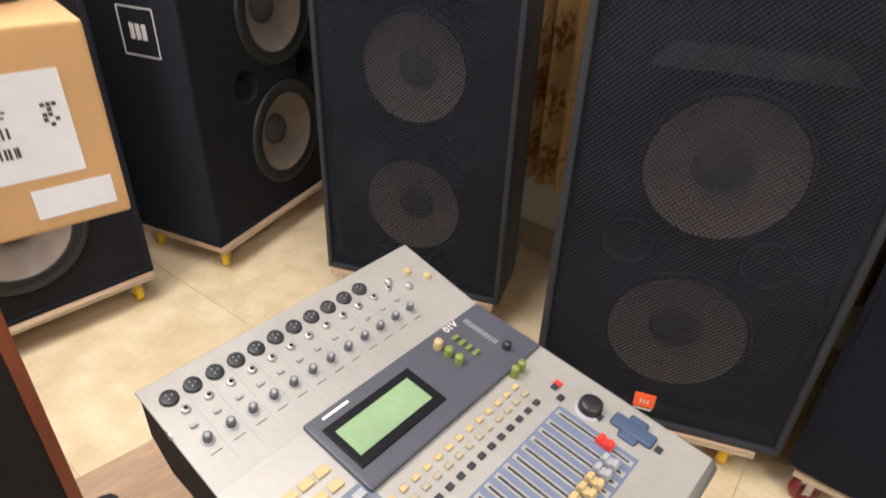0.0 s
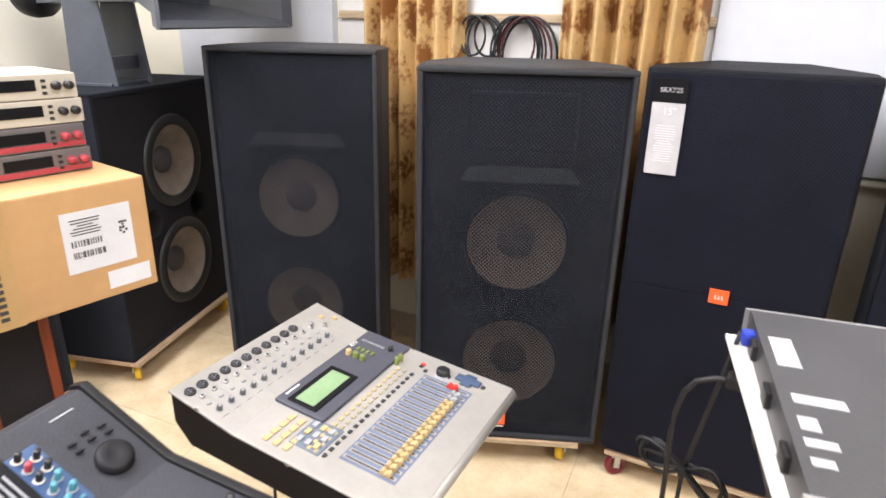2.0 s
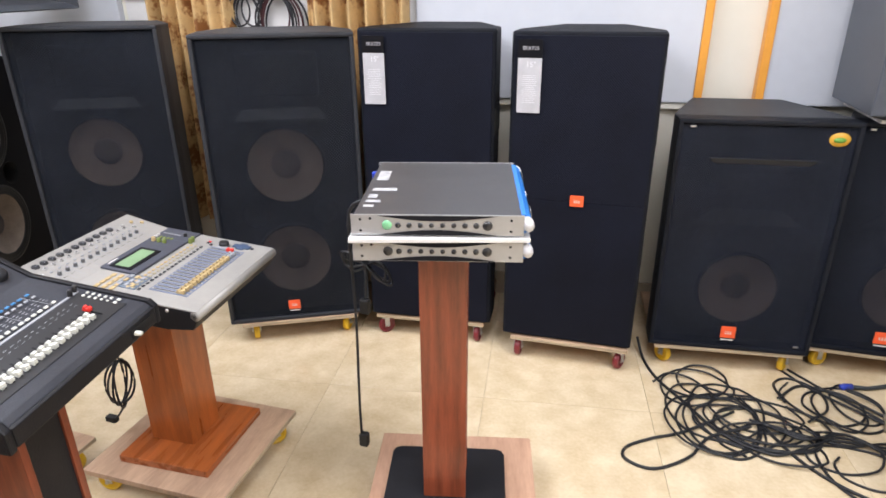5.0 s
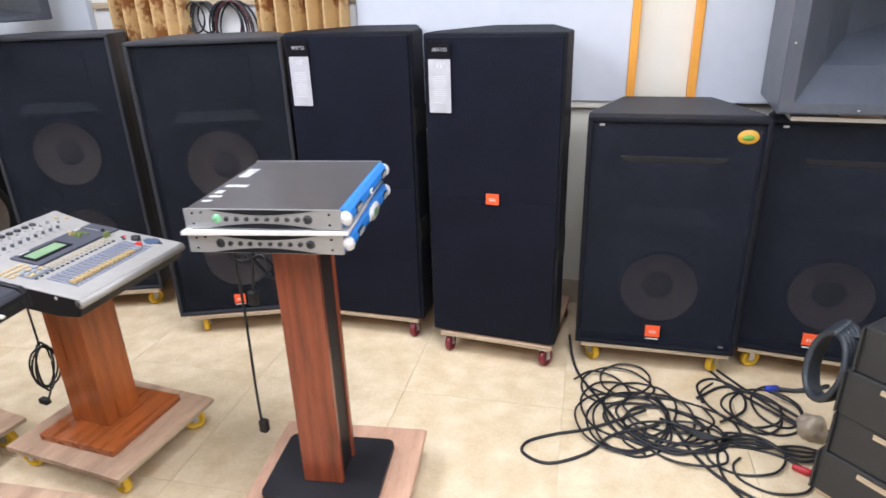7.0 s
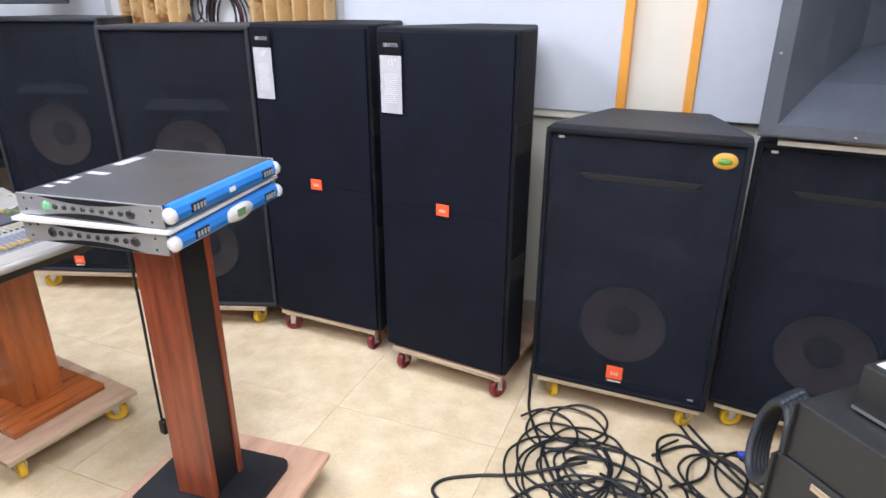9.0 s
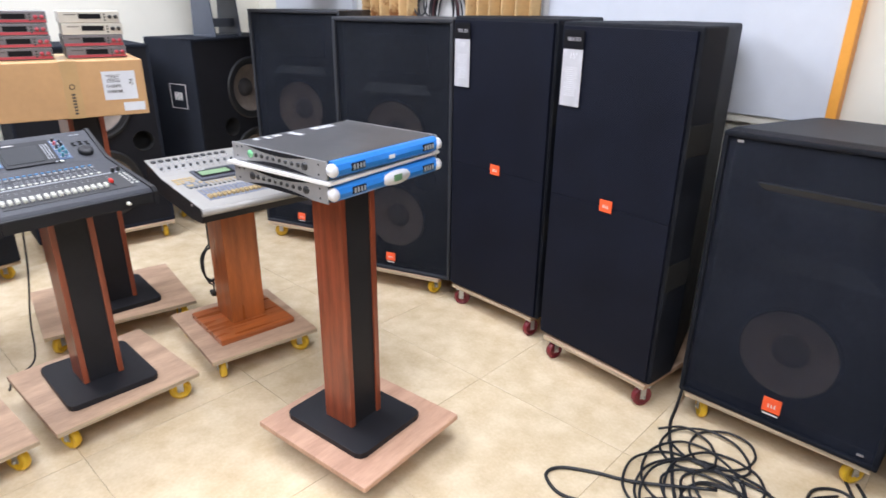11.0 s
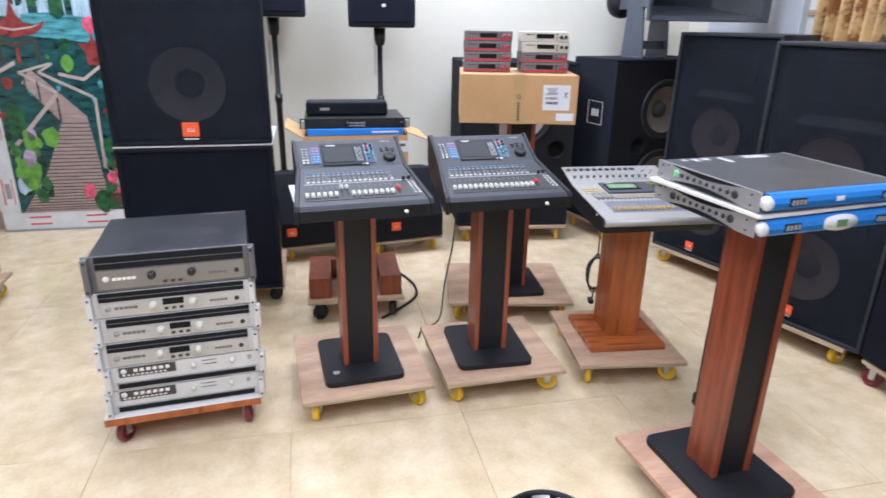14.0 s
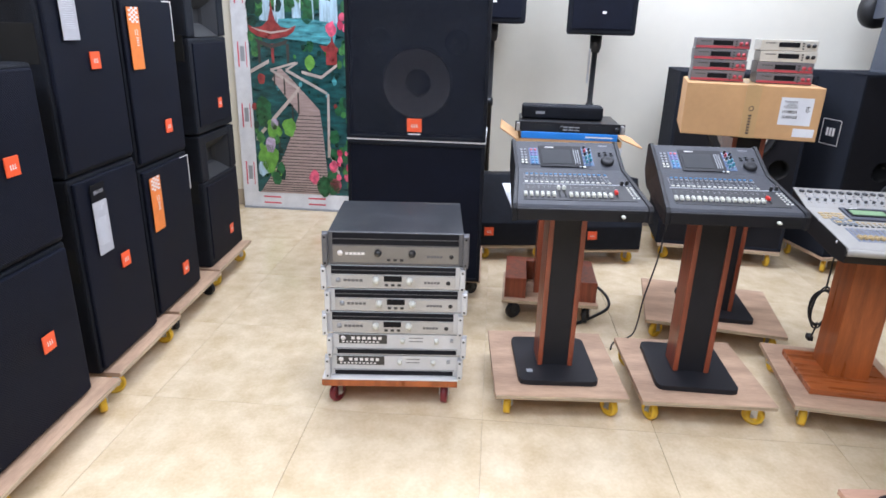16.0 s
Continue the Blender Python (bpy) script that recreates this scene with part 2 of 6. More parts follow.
def floor_material():
    m = mat("polished_cream_tile", (0.73, 0.615, 0.43), 0.14, var=0.06, scale=10.0, dark=(0.585, 0.455, 0.275))
    nt = m.node_tree
    b = nt.nodes["Principled BSDF"]
    info = nt.nodes.new("ShaderNodeObjectInfo")
    add = nt.nodes.new("ShaderNodeVectorMath")
    add.operation = "SCALE"
    add.inputs[0].default_value = (13, 7, 3)
    nt.links.new(info.outputs["Random"], add.inputs["Scale"])
    mp = [n for n in nt.nodes if n.type == "MAPPING"][0]
    nt.links.new(add.outputs[0], mp.inputs["Location"])
    return m


M["tile"] = floor_material()
M["joint"] = mat("tile_joint", (0.58, 0.475, 0.32), 0.7, var=0.1)


def curtain_material():
    m = mat("brocade_curtain", (0.58, 0.385, 0.17), 0.55, var=0.12, scale=6, bump=0.1)
    nt = m.node_tree
    b = nt.nodes["Principled BSDF"]
    tc = nt.nodes.new("ShaderNodeTexCoord")
    mp = nt.nodes.new("ShaderNodeMapping")
    mp.inputs["Scale"].default_value = (13, 0, 5.0)
    nt.links.new(tc.outputs["Object"], mp.inputs[0])
    vo = nt.nodes.new("ShaderNodeTexVoronoi")
    vo.inputs["Scale"].default_value = 1.0
    vo.inputs["Randomness"].default_value = 0.35
    nt.links.new(mp.outputs[0], vo.inputs["Vector"])
    n = nt.nodes.new("ShaderNodeTexNoise")
    n.inputs["Scale"].default_value = 42
    n.inputs["Detail"].default_value = 3
    nt.links.new(tc.outputs["Object"], n.inputs["Vector"])
    a = nt.nodes.new("ShaderNodeMath")
    a.operation = "MULTIPLY_ADD"
    a.inputs[1].default_value = 0.9
    nt.links.new(n.outputs[0], a.inputs[0])
    nt.links.new(vo.outputs["Distance"], a.inputs[2])
    r = nt.nodes.new("ShaderNodeValToRGB")
    r.color_ramp.elements[0].position, r.color_ramp.elements[1].position = 0.66, 0.86
    r.color_ramp.elements[0].color, r.color_ramp.elements[1].color = (1, 1, 1, 1), (0, 0, 0, 1)
    nt.links.new(a.outputs[0], r.inputs[0])
    mx = nt.nodes.new("ShaderNodeMix")
    mx.data_type = "RGBA"
    base = [l.from_socket for l in nt.links if l.to_socket == b.inputs["Base Color"]][0]
    nt.links.new(r.outputs[0], mx.inputs["Factor"])
    nt.links.new(base, mx.inputs["A"])
    mx.inputs["B"].default_value = (0.22, 0.085, 0.02, 1)
    nt.links.new(mx.outputs["Result"], b.inputs["Base Color"])
    return m


M["curtain"] = curtain_material()


# ---- mesh helpers ----
def T(x=0, y=0, z=0, rx=0, ry=0, rz=0):
    return pose(x, y, z, rx, ry, rz)


def box(bm, sx, sy, sz, x=0, y=0, z=0, bevel=0.0, m=None, seg=2):
    """A box centred in x and y, standing on z."""
    t = bmesh.new()
    bmesh.ops.create_cube(t, size=1.0)
    bmesh.ops.scale(t, vec=(sx, sy, sz), verts=t.verts)
    if bevel:
        bmesh.ops.bevel(t, geom=t.edges[:], offset=bevel, segments=seg, affect="EDGES", profile=0.6)
    bmesh.ops.translate(t, vec=(x, y, z + sz / 2), verts=t.verts)
    join(bm, t, m)
    return bm


def join(bm, t, m=None):
    if m is not None:
        bmesh.ops.transform(t, matrix=m, verts=t.verts)
    me = bpy.data.meshes.new("tmp")
    t.to_mesh(me)
    t.free()
    bm.from_mesh(me)
    bpy.data.meshes.remove(me)


def prism(bm, outline, h, z=0, bevel=0.0, m=None, seg=2):
    """A plan outline of (x, y), counter-clockwise, raised to height h."""
    t = bmesh.new()
    f = t.faces.new([t.verts.new((x, y, z)) for x, y in outline])
    r = bmesh.ops.extrude_face_region(t, geom=[f])
    bmesh.ops.translate(t, vec=(0, 0, h), verts=[v for v in r["geom"] if isinstance(v, bmesh.types.BMVert)])
    bmesh.ops.recalc_face_normals(t, faces=t.faces[:])
    if bevel:
        bmesh.ops.bevel(t, geom=t.edges[:], offset=bevel, segments=seg, affect="EDGES", profile=0.6)
    join(bm, t, m)
    return bm


def lathe(bm, profile, n=32, m=None):
    """Turns (radius, height) pairs about z."""
    t = bmesh.new()
    rings = []
    for r, h in profile:
        if r < 1e-5:
            rings.append([t.verts.new((0, 0, h))])
        else:
            rings.append([t.verts.new((r * math.cos(2 * math.pi * k / n), r * math.sin(2 * math.pi * k / n), h)) for k in range(n)])
    for a, b in zip(rings, rings[1:]):
        for k in range(n):
            if len(a) == 1 and len(b) > 1:
                t.faces.new((a[0], b[k], b[(k + 1) % n]))
            elif len(b) == 1 and len(a) > 1:
                t.faces.new((a[k], a[(k + 1) % n], b[0]))
            elif len(a) > 1:
                t.faces.new((a[k], a[(k + 1) % n], b[(k + 1) % n], b[k]))
    for f in t.faces:
        f.smooth = True
    bmesh.ops.recalc_face_normals(t, faces=t.faces[:])
    join(bm, t, m)
    return bm


def tube(bm, pts, r, n=8, closed=False):
    """A round cable along points."""
    t = bmesh.new()
    rings = []
    pts = [Vector(p) for p in pts]
    up = Vector((0, 0, 1))
    for i, p in enumerate(pts):
        d = (pts[min(i + 1, len(pts) - 1)] - pts[max(i - 1, 0)]).normalized()
        a = d.cross(up)
        a = a.normalized() if a.length > 0.05 else Vector((1, 0, 0))
        b = d.cross(a).normalized()
        rings.append([t.verts.new(p + r * (math.cos(2 * math.pi * k / n) * a + math.sin(2 * math.pi * k / n) * b)) for k in range(n)])
    for a, b in zip(rings, rings[1:]):
        for k in range(n):
            t.faces.new((a[k], a[(k + 1) % n], b[(k + 1) % n], b[k])).smooth = True
    t.faces.new(rings[0])
    t.faces.new(rings[-1])
    bmesh.ops.recalc_face_normals(t, faces=t.faces[:])
    join(bm, t)
    return bm


def mesh(name, bm, material):
    me = bpy.data.meshes.new(name)
    bm.to_mesh(me)
    bm.free()
    me.materials.append(M[material])
    return me


def part(name, bm, material, parent, label="", m=None, kind=""):
    """One mesh object under a thing or under a part; bm may be a finished mesh to be shared."""
    me = mesh(name, bm, material) if isinstance(bm, bmesh.types.BMesh) else bm
    ob = new(name, me)
    ob.parent = parent
    if m is not None:
        ob.matrix_basis = m
    return tagged(ob, label, kind=kind)


def thing(name, m, label, category, group=""):
    ob = new(name)
    ob.empty_display_size = 0.1
    ob.matrix_basis = m
    return tagged(ob, label, category, group)


def single(name, bm, material, label, category, m=None, group="", kind=""):
    ob = new(name, mesh(name, bm, material))
    if m is not None:
        ob.matrix_basis = m
    return tagged(ob, label, category, group, kind)


def B(*a, **k):
    return box(bmesh.new(), *a, **k)


UP = T(0, 0, 0, 90)  # turns z into -y: things on a front face


# ---- room ----
NA, WA = 6.0, 8.0  # how far the two seen walls are turned
def north(x):
    return 1.97 + (x - 1.23) * math.tan(radians(NA))


def west(y):
    return -2.005 - (y + 3.2) * math.tan(radians(WA))


NCX = -2.72  # the corner of the two walls
CORNER = Vector((NCX, north(NCX), 0))
HEIGHT = 2.9


def wall(name, a, b, h, thick, material, label, z=0.0):
    """A wall from a to b in plan; its face lies on that line, its thickness behind it (to the left of a-b)."""
    a, b = Vector((*a, 0)), Vector((*b, 0))
    d = b - a
    ang = math.degrees(math.atan2(d.y, d.x))
    ob = single(name, box(bmesh.new(), d.length, thick, h, d.length / 2, thick / 2, 0), material, label, "wall", T(a.x, a.y, z, 0, 0, ang), kind="structure")
    return ob


wn0, wn1 = (NCX, north(NCX)), (4.6, north(4.6))
ww0 = (west(-5.2), -5.2)
ww1 = (west(north(NCX)), north(NCX) + 0.02)
wall("wall_north", (wn0[0] - 0.3, north(wn0[0] - 0.3)), wn1, HEIGHT, 0.2, "wall_cream", "cream painted wall behind the tall loudspeakers")
wall("wall_west", ww0, ww1, HEIGHT, 0.2, "wall_cream", "plain cream wall behind the mural and stands")
wall("wall_east", (4.6, 2.5), (4.6, -5.2), HEIGHT, 0.2, "wall_cream", "plain cream wall closing the room")
wall("wall_south", (4.6, -5.0), (-2.2, -5.0), HEIGHT, 0.2, "wall_cream", "plain cream wall closing the room")
single("ceiling", B(8, 8.2, 0.1, 0.9, -1.4, HEIGHT), "ceiling", "plain white flat ceiling", "ceiling", kind="structure")
single("floor", B(8, 8.2, 0.2, 0.9, -1.4, -0.204), "joint", "polished cream stone tile floor with thin joints", "floor", kind="structure")
floor_ob = bpy.data.objects["floor"]

# baseboards
for nm, a, b in (("baseboard", (NCX + 0.02, north(NCX + 0.02)), (4.5, north(4.5))), ("baseboard", (west(-5.0), -5.0), (west(1.4), 1.4))):
    d = Vector(b) - Vector(a)
    s = -1 if nm and a[1] > 0 else -1
    single(nm, box(bmesh.new(), d.length, 0.012, 0.12, d.length / 2, -0.006, 0, 0.003), "baseboard", "beige tile baseboard along the wall", "baseboard", T(a[0], a[1], 0, 0, 0, math.degrees(math.atan2(d.y, d.x))), kind="structure")

# padded panels and orange strips on the north wall
NW = T(0, north(0), 0, 0, 0, NA)  # along the wall: x is the length from the wall's foot at x = 0
ca = math.cos(radians(NA))


def on_wall(name, x0, x1, z0, z1, thick, material, label, cat, bevel=0.004, off=0.0):
    return single(name, B((x1 - x0) / ca, thick, z1 - z0, (x0 + x1) / 2 / ca, -thick / 2 - off, z0, bevel), material, label, cat, NW, kind="structure")


on_wall("wall_panel", 0.02, 1.205, 0.985, 2.7, 0.04, "wall_panel", "pale blue padded acoustic wall panel", "wall panel")
on_wall("wall_panel", 1.475, 3.2, 0.985, 2.7, 0.04, "wall_panel", "pale blue padded acoustic wall panel", "wall panel")
on_wall("wall_panel", -2.35, -1.45, 0.985, 2.7, 0.04, "wall_panel", "pale blue padded acoustic wall panel", "wall panel")
on_wall("trim", 1.205, 1.238, 0.70, 2.7, 0.05, "orange_trim", "glossy orange wooden strip edging the panel", "trim")
on_wall("trim", 1.442, 1.475, 0.70, 2.7, 0.05, "orange_trim", "glossy orange wooden strip edging the panel", "trim")
on_wall("ledge", -0.2, 1.2, 0.955, 0.985, 0.03, "wall_cream", "narrow ledge under the wall panels", "trim")
# window recess behind the curtains
win = on_wall("window_1", -1.42, 0.03, 0.75, 2.4, 0.02, "board_white", "white boarded window between the curtains", "window", off=0.0)
rail = on_wall("trim", -1.42, 0.03, 1.405, 1.435, 0.035, "ply_edge", "bare wooden rail across the window", "trim")


def curtain(x0, x1, z0, seed):
    rnd = random.Random(seed)
    bm = bmesh.new()
    nx, nz = 110, 30
    g = []
    for j in range(nz + 1):
        row = []
        z = z0 + (2.5 - z0) * j / nz
        for i in range(nx + 1):
            u = i / nx
            w = (x1 - x0) * (0.94 + 0.06 * j / nz)
            y = 0.036 * math.sin(u * 6.2 * 2 * math.pi + 0.5 * math.sin(3 * u + seed)) + 0.012 * math.sin(u * 33 + seed + 0.4 * z)
            row.append(bm.verts.new((x0 + u * w, y - 0.085, z + 0.006 * math.sin(u * 20))))
        g.append(row)
    for j in range(nz):
        for i in range(nx):
            bm.faces.new((g[j][i], g[j][i + 1], g[j + 1][i + 1], g[j + 1][i])).smooth = True
    ob = single("curtain", bm, "curtain", "gold and brown brocade curtain hanging in folds", "curtain", NW, group="window curtains")
    so = ob.modifiers.new("cloth", "SOLIDIFY")
    so.thickness = 0.003
    return ob


curtain(-1.285, -0.82, 0.335, 1.0)
curtain(-0.47, 0.015, 0.335, 2.4)

# coiled cables hung on the rail
for cx, rr, nn, sd in ((-0.775, 0.075, 5, 1), (-0.615, 0.105, 8, 2)):
    coil = thing("cable_coil", NW, "black cables looped over the window rail", "cable", "cables on the rail")
    rnd = random.Random(sd)
    for k in range(nn):
        r = rr * rnd.uniform(0.65, 1.0)
        ox, oy = rnd.uniform(-0.03, 0.03), -0.045 - 0.007 * k
        part("loop", tube(bmesh.new(), [(cx + ox + r * math.sin(a), oy, 1.425 - 1.35 * r + r * 1.35 * math.cos(a)) for a in [2 * math.pi * q / 28 for q in range(29)]], 0.0045, 6), "cable_red" if (sd == 2 and k % 3 == 1) else "cable", coil)

# ---- ceiling lights, out of view, positions assumed ----
# the sixth panel is an added fill that brightens the west wall
for lx, ly in ((-1.1, 0.15), (1.2, 0.2), (-0.55, -1.7), (2.2, -2.1), (3.2, -0.8), (-1.62, -1.0)):
    fx = thing("ceiling_light", T(lx, ly, HEIGHT - 0.03, 0, 0, 8), "white recessed ceiling light panel, out of view, position assumed", "ceiling light", "ceiling lights")
    part("frame", B(1.22, 1.22, 0.03, 0, 0, 0.0, 0.004), "board_white", fx)
    part("diffuser", B(1.14, 1.14, 0.006, 0, 0, -0.007), "lamp_face", fx, "glowing white diffuser")
    la = bpy.data.lights.new("ceiling_lamp", "AREA")
    la.shape, la.size, la.energy, la.color = "SQUARE", 1.10, LAMP, (1.0, 0.975, 1.03)
    lo = new("ceiling_lamp", la)
    lo.matrix_basis = T(lx, ly, HEIGHT - 0.05, 0, 0, 8)


# ---- dollies ----
def caster(parent, x, y, z, colour, turn=0.0, fixed=None):
    """A swivel caster under a board whose underside is at z."""
    r = min(0.038, z * 0.46)
    c = part("caster", B(0.05, 0.05, 0.004, 0, 0, z - 0.004), "steel", parent, "", T(x, y, 0, 0, 0, turn))
    bm = bmesh.new()
    box(bm, 0.003, 0.022, z - r - 0.004, -0.016, 0.002, r - 0.004, 0.0)
    box(bm, 0.003, 0.022, z - r - 0.004, 0.016, 0.002, r - 0.004, 0.0)
    box(bm, 0.035, 0.03, 0.003, 0, 0, z - 0.010)
    lathe(bm, [(0, -0.021), (0.006, -0.021), (0.006, 0.021), (0, 0.021)], 8, T(0, 0.006, r, 0, 90, 0))
    part("fork", bm, "knob" if colour == "black" else "steel", c)
    w = bmesh.new()
    half = [(0.006, 0.013), (r * 0.28, 0.013), (r * 0.32, 0.006), (r * 0.66, 0.006), (r * 0.70, 0.012), (r * 0.93, 0.0115), (r, 0.006)]
    lathe(w, [(q, -s) for q, s in half] + half[::-1], 24, T(0, 0.006, r, 0, 90, 0))
    part("wheel", w, colour if colour != "black" else "rubber", c)


def dolly(cx, cy, rz, w, d, colour="yellow", top=0.105, thick=0.018, label="", board="ply", inset=0.05, sides="lr"):
    words = {"yellow": "yellow", "red": "dark red", "black": "black"}[colour]
    ob = thing("dolly", T(cx, cy, 0, 0, 0, rz), label or "plywood dolly board on four %s casters" % words, "dolly", "dollies")
    part("board", B(w, d, thick, 0, 0, top - thick, 0.002), board, ob)
    e = bmesh.new()
    box(e, w - 0.004, 0.003, thick - 0.004, 0, -d / 2 - 0.001, top - thick + 0.002)
    part("edge_band", e, "ply_edge" if board == "ply" else board, ob, "bare layered plywood edge" if board == "ply" else "")
    rnd = random.Random(int(cx * 1000) + int(cy * 777))
    for sx in (-1, 1):
        for sy in (-1, 1):
            caster(ob, sx * (w / 2 - inset), sy * (d / 2 - inset), top - thick, colour, rnd.uniform(-60, 60))
    return ob


# ---- loudspeakers ----
def cone(parent, x, z, r, y, dark=False, name="woofer", paper="cone"):
    """A cone driver on a front face, its rim at depth y."""
    m = T(x, y, z, 90, 0, 0)
    q = r * (0.22 if paper == "cone" and not dark else 0.36)
    if paper == "cone" and not dark:
        r *= 1.09
    c = part(name, lathe(bmesh.new(), [(0, -q - 0.002), (r * 0.34, -q), (r * 0.60, -q * 0.55), (r * 0.86, -0.006), (r * 0.88, 0.0)], 40), "cone_dark" if dark else paper, parent, "", m)
    bare = paper == "cone_bare"
    ring = [(r * 0.88, 0.0), (r * 0.92, 0.008), (r * 0.96, 0.0), (r, 0.006), (r * 1.06, 0.005), (r * 1.06, -0.006)] if bare else [(r * 0.88, 0.0), (r * 0.91, 0.002), (r * 0.94, -0.004), (r * 0.95, -0.012)]
    part("surround", lathe(bmesh.new(), ring, 40), "rubber" if bare else "baffle", c)
    part("dust_cap", lathe(bmesh.new(), [(r * 0.35, -q * 0.98), (r * 0.31, -q * 0.70), (r * 0.18, -q * 0.48), (0, -q * 0.42)], 32), "cap" if bare or dark else "cap_brown", c)
    return c


def badge(parent, x, z, y=-0.004, w=0.05, h=0.042, line=False):
    b = part("badge", B(w, 0.004, h, x, y, z - h / 2, 0.001), "orange", parent, "orange maker's badge")
    bm = bmesh.new()
    for k in range(3):
        box(bm, w * 0.055, 0.001, h * 0.24, x + (k - 1) * w * 0.17, y - 0.0022, z - h * 0.14)
        box(bm, w * 0.11, 0.001, h * 0.06, x + (k - 1) * w * 0.17 + w * 0.015, y - 0.0022, z - h * 0.16)
    part("mark", bm, "mark", b)
    if line:
        part("model_print", B(w * 0.85, 0.001, h * 0.10, x, y - 0.0005, z - h * 0.72), "mark", b, "thin pale line of print")
    return b


def pierced(w, h, holes, z0=0.0):
    """A flat front at y = 0 with round openings of (x, z, radius)."""
    bm = bmesh.new()
    loops = [[(-w / 2, z0), (w / 2, z0), (w / 2, z0 + h), (-w / 2, z0 + h)]]
    for x, z, r in holes:
        loops.append([(x + r * math.cos(2 * math.pi * k / 36), z + r * math.sin(2 * math.pi * k / 36)) for k in range(36)])
    edges = []
    for lp in loops:
        vs = [bm.verts.new((x, 0, z)) for x, z in lp]
        edges += [bm.edges.new((vs[k], vs[(k + 1) % len(vs)])) for k in range(len(vs))]
    bmesh.ops.triangle_fill(bm, use_beauty=True, use_dissolve=False, edges=edges)
    return bm


def body_outline(w, d, taper, flat):
    """Plan of a cabinet whose sides run straight for part of the depth and then close in."""
    return [(-w / 2, 0), (w / 2, 0), (w / 2, d * flat), (w / 2 - taper, d), (-w / 2 + taper, d), (-w / 2, d * flat)]


def text(parent, words, size, material, m, name="lettering"):
    cu = bpy.data.curves.new(name, "FONT")
    cu.body, cu.size, cu.align_x, cu.extrude = words, size, "CENTER", 0.0004
    tmp = bpy.data.objects.new("tmp_text", cu)
    scene.collection.objects.link(tmp)
    bpy.context.view_layer.update()
    me = bpy.data.meshes.new_from_object(tmp)
    bpy.data.objects.remove(tmp)
    me.materials.clear()
    me.materials.append(M[material])
    return part(name, me, material, parent, "", m)


def tall_tag(parent, x, z, words, orange=False, s=1.0):
    """A hanging spec tag on a grille: dark head with the model words, pale strip below with fine print."""
    if orange:
        t = part("tag", B(0.085, 0.002, 0.225, x, -0.007, z - 0.225), "tag_orange", parent, "orange spec tag with fine print")
        bm = bmesh.new()
        for k in range(7):
            for q in range(4):
                if (k + q) % 2:
                    box(bm, 0.0165, 0.001, 0.008, x - 0.025 + 0.0165 * q, -0.0085, z - 0.008 * (k + 1))
        part("check_print", bm, "mark", t)
        text(t, "12", 0.03, "mark", T(x + 0.008, -0.0082, z - 0.10, 90))
        bm = bmesh.new()
        for k in range(4):
            box(bm, 0.016, 0.001, 0.004, x + 0.012, -0.0085, z - 0.112 - 0.009 * k)
        part("fine_print", bm, "mark", t)
        return
    t = part("tag", B(0.083 * s, 0.002, 0.188, x, -0.007, z - 0.25, 0.0), "tag", parent, "silver spec tag with rows of print")
    part("tag_head", B(0.084 * s, 0.002, 0.061, x, -0.007, z - 0.0612), "screen", t, "black tag head")
    text(t, words, 0.0175, "tag", T(x + 0.002, -0.0082, z - 0.035, 90))
    text(t, "15\"", 0.026, "paper", T(x + 0.004, -0.0082, z - 0.092, 90))
    bm = bmesh.new()
    rnd = random.Random(5)
    for k in range(15):
        box(bm, 0.055 * s * rnd.uniform(0.6, 1.0), 0.001, 0.0016, x, -0.0085, z - 0.122 - 0.0066 * k)
    part("fine_print", bm, "paper", t)


def cabinet_shell(ob, w, h, d, taper, flat, rim, material="black", depth=0.02):
    """Body with a raised rim round a recessed front."""
    bm = bmesh.new()
    out = body_outline(w, d, taper, flat)
    out = [(x, max(y, depth)) for x, y in out]
    prism(bm, out, h, 0, 0.006)
    part("body", bm, material, ob)
    bm = bmesh.new()
    box(bm, w, depth + 0.01, rim, 0, (depth + 0.01) / 2, h - rim, 0.005)
    box(bm, w, depth + 0.01, rim, 0, (depth + 0.01) / 2, 0, 0.005)
    box(bm, rim, depth + 0.008, h - 2 * rim + 0.01, -w / 2 + rim / 2, (depth + 0.01) / 2, rim - 0.005, 0.005)
    box(bm, rim, depth + 0.008, h - 2 * rim + 0.01, w / 2 - rim / 2, (depth + 0.01) / 2, rim - 0.005, 0.005)
    part("rim", bm, material, ob)


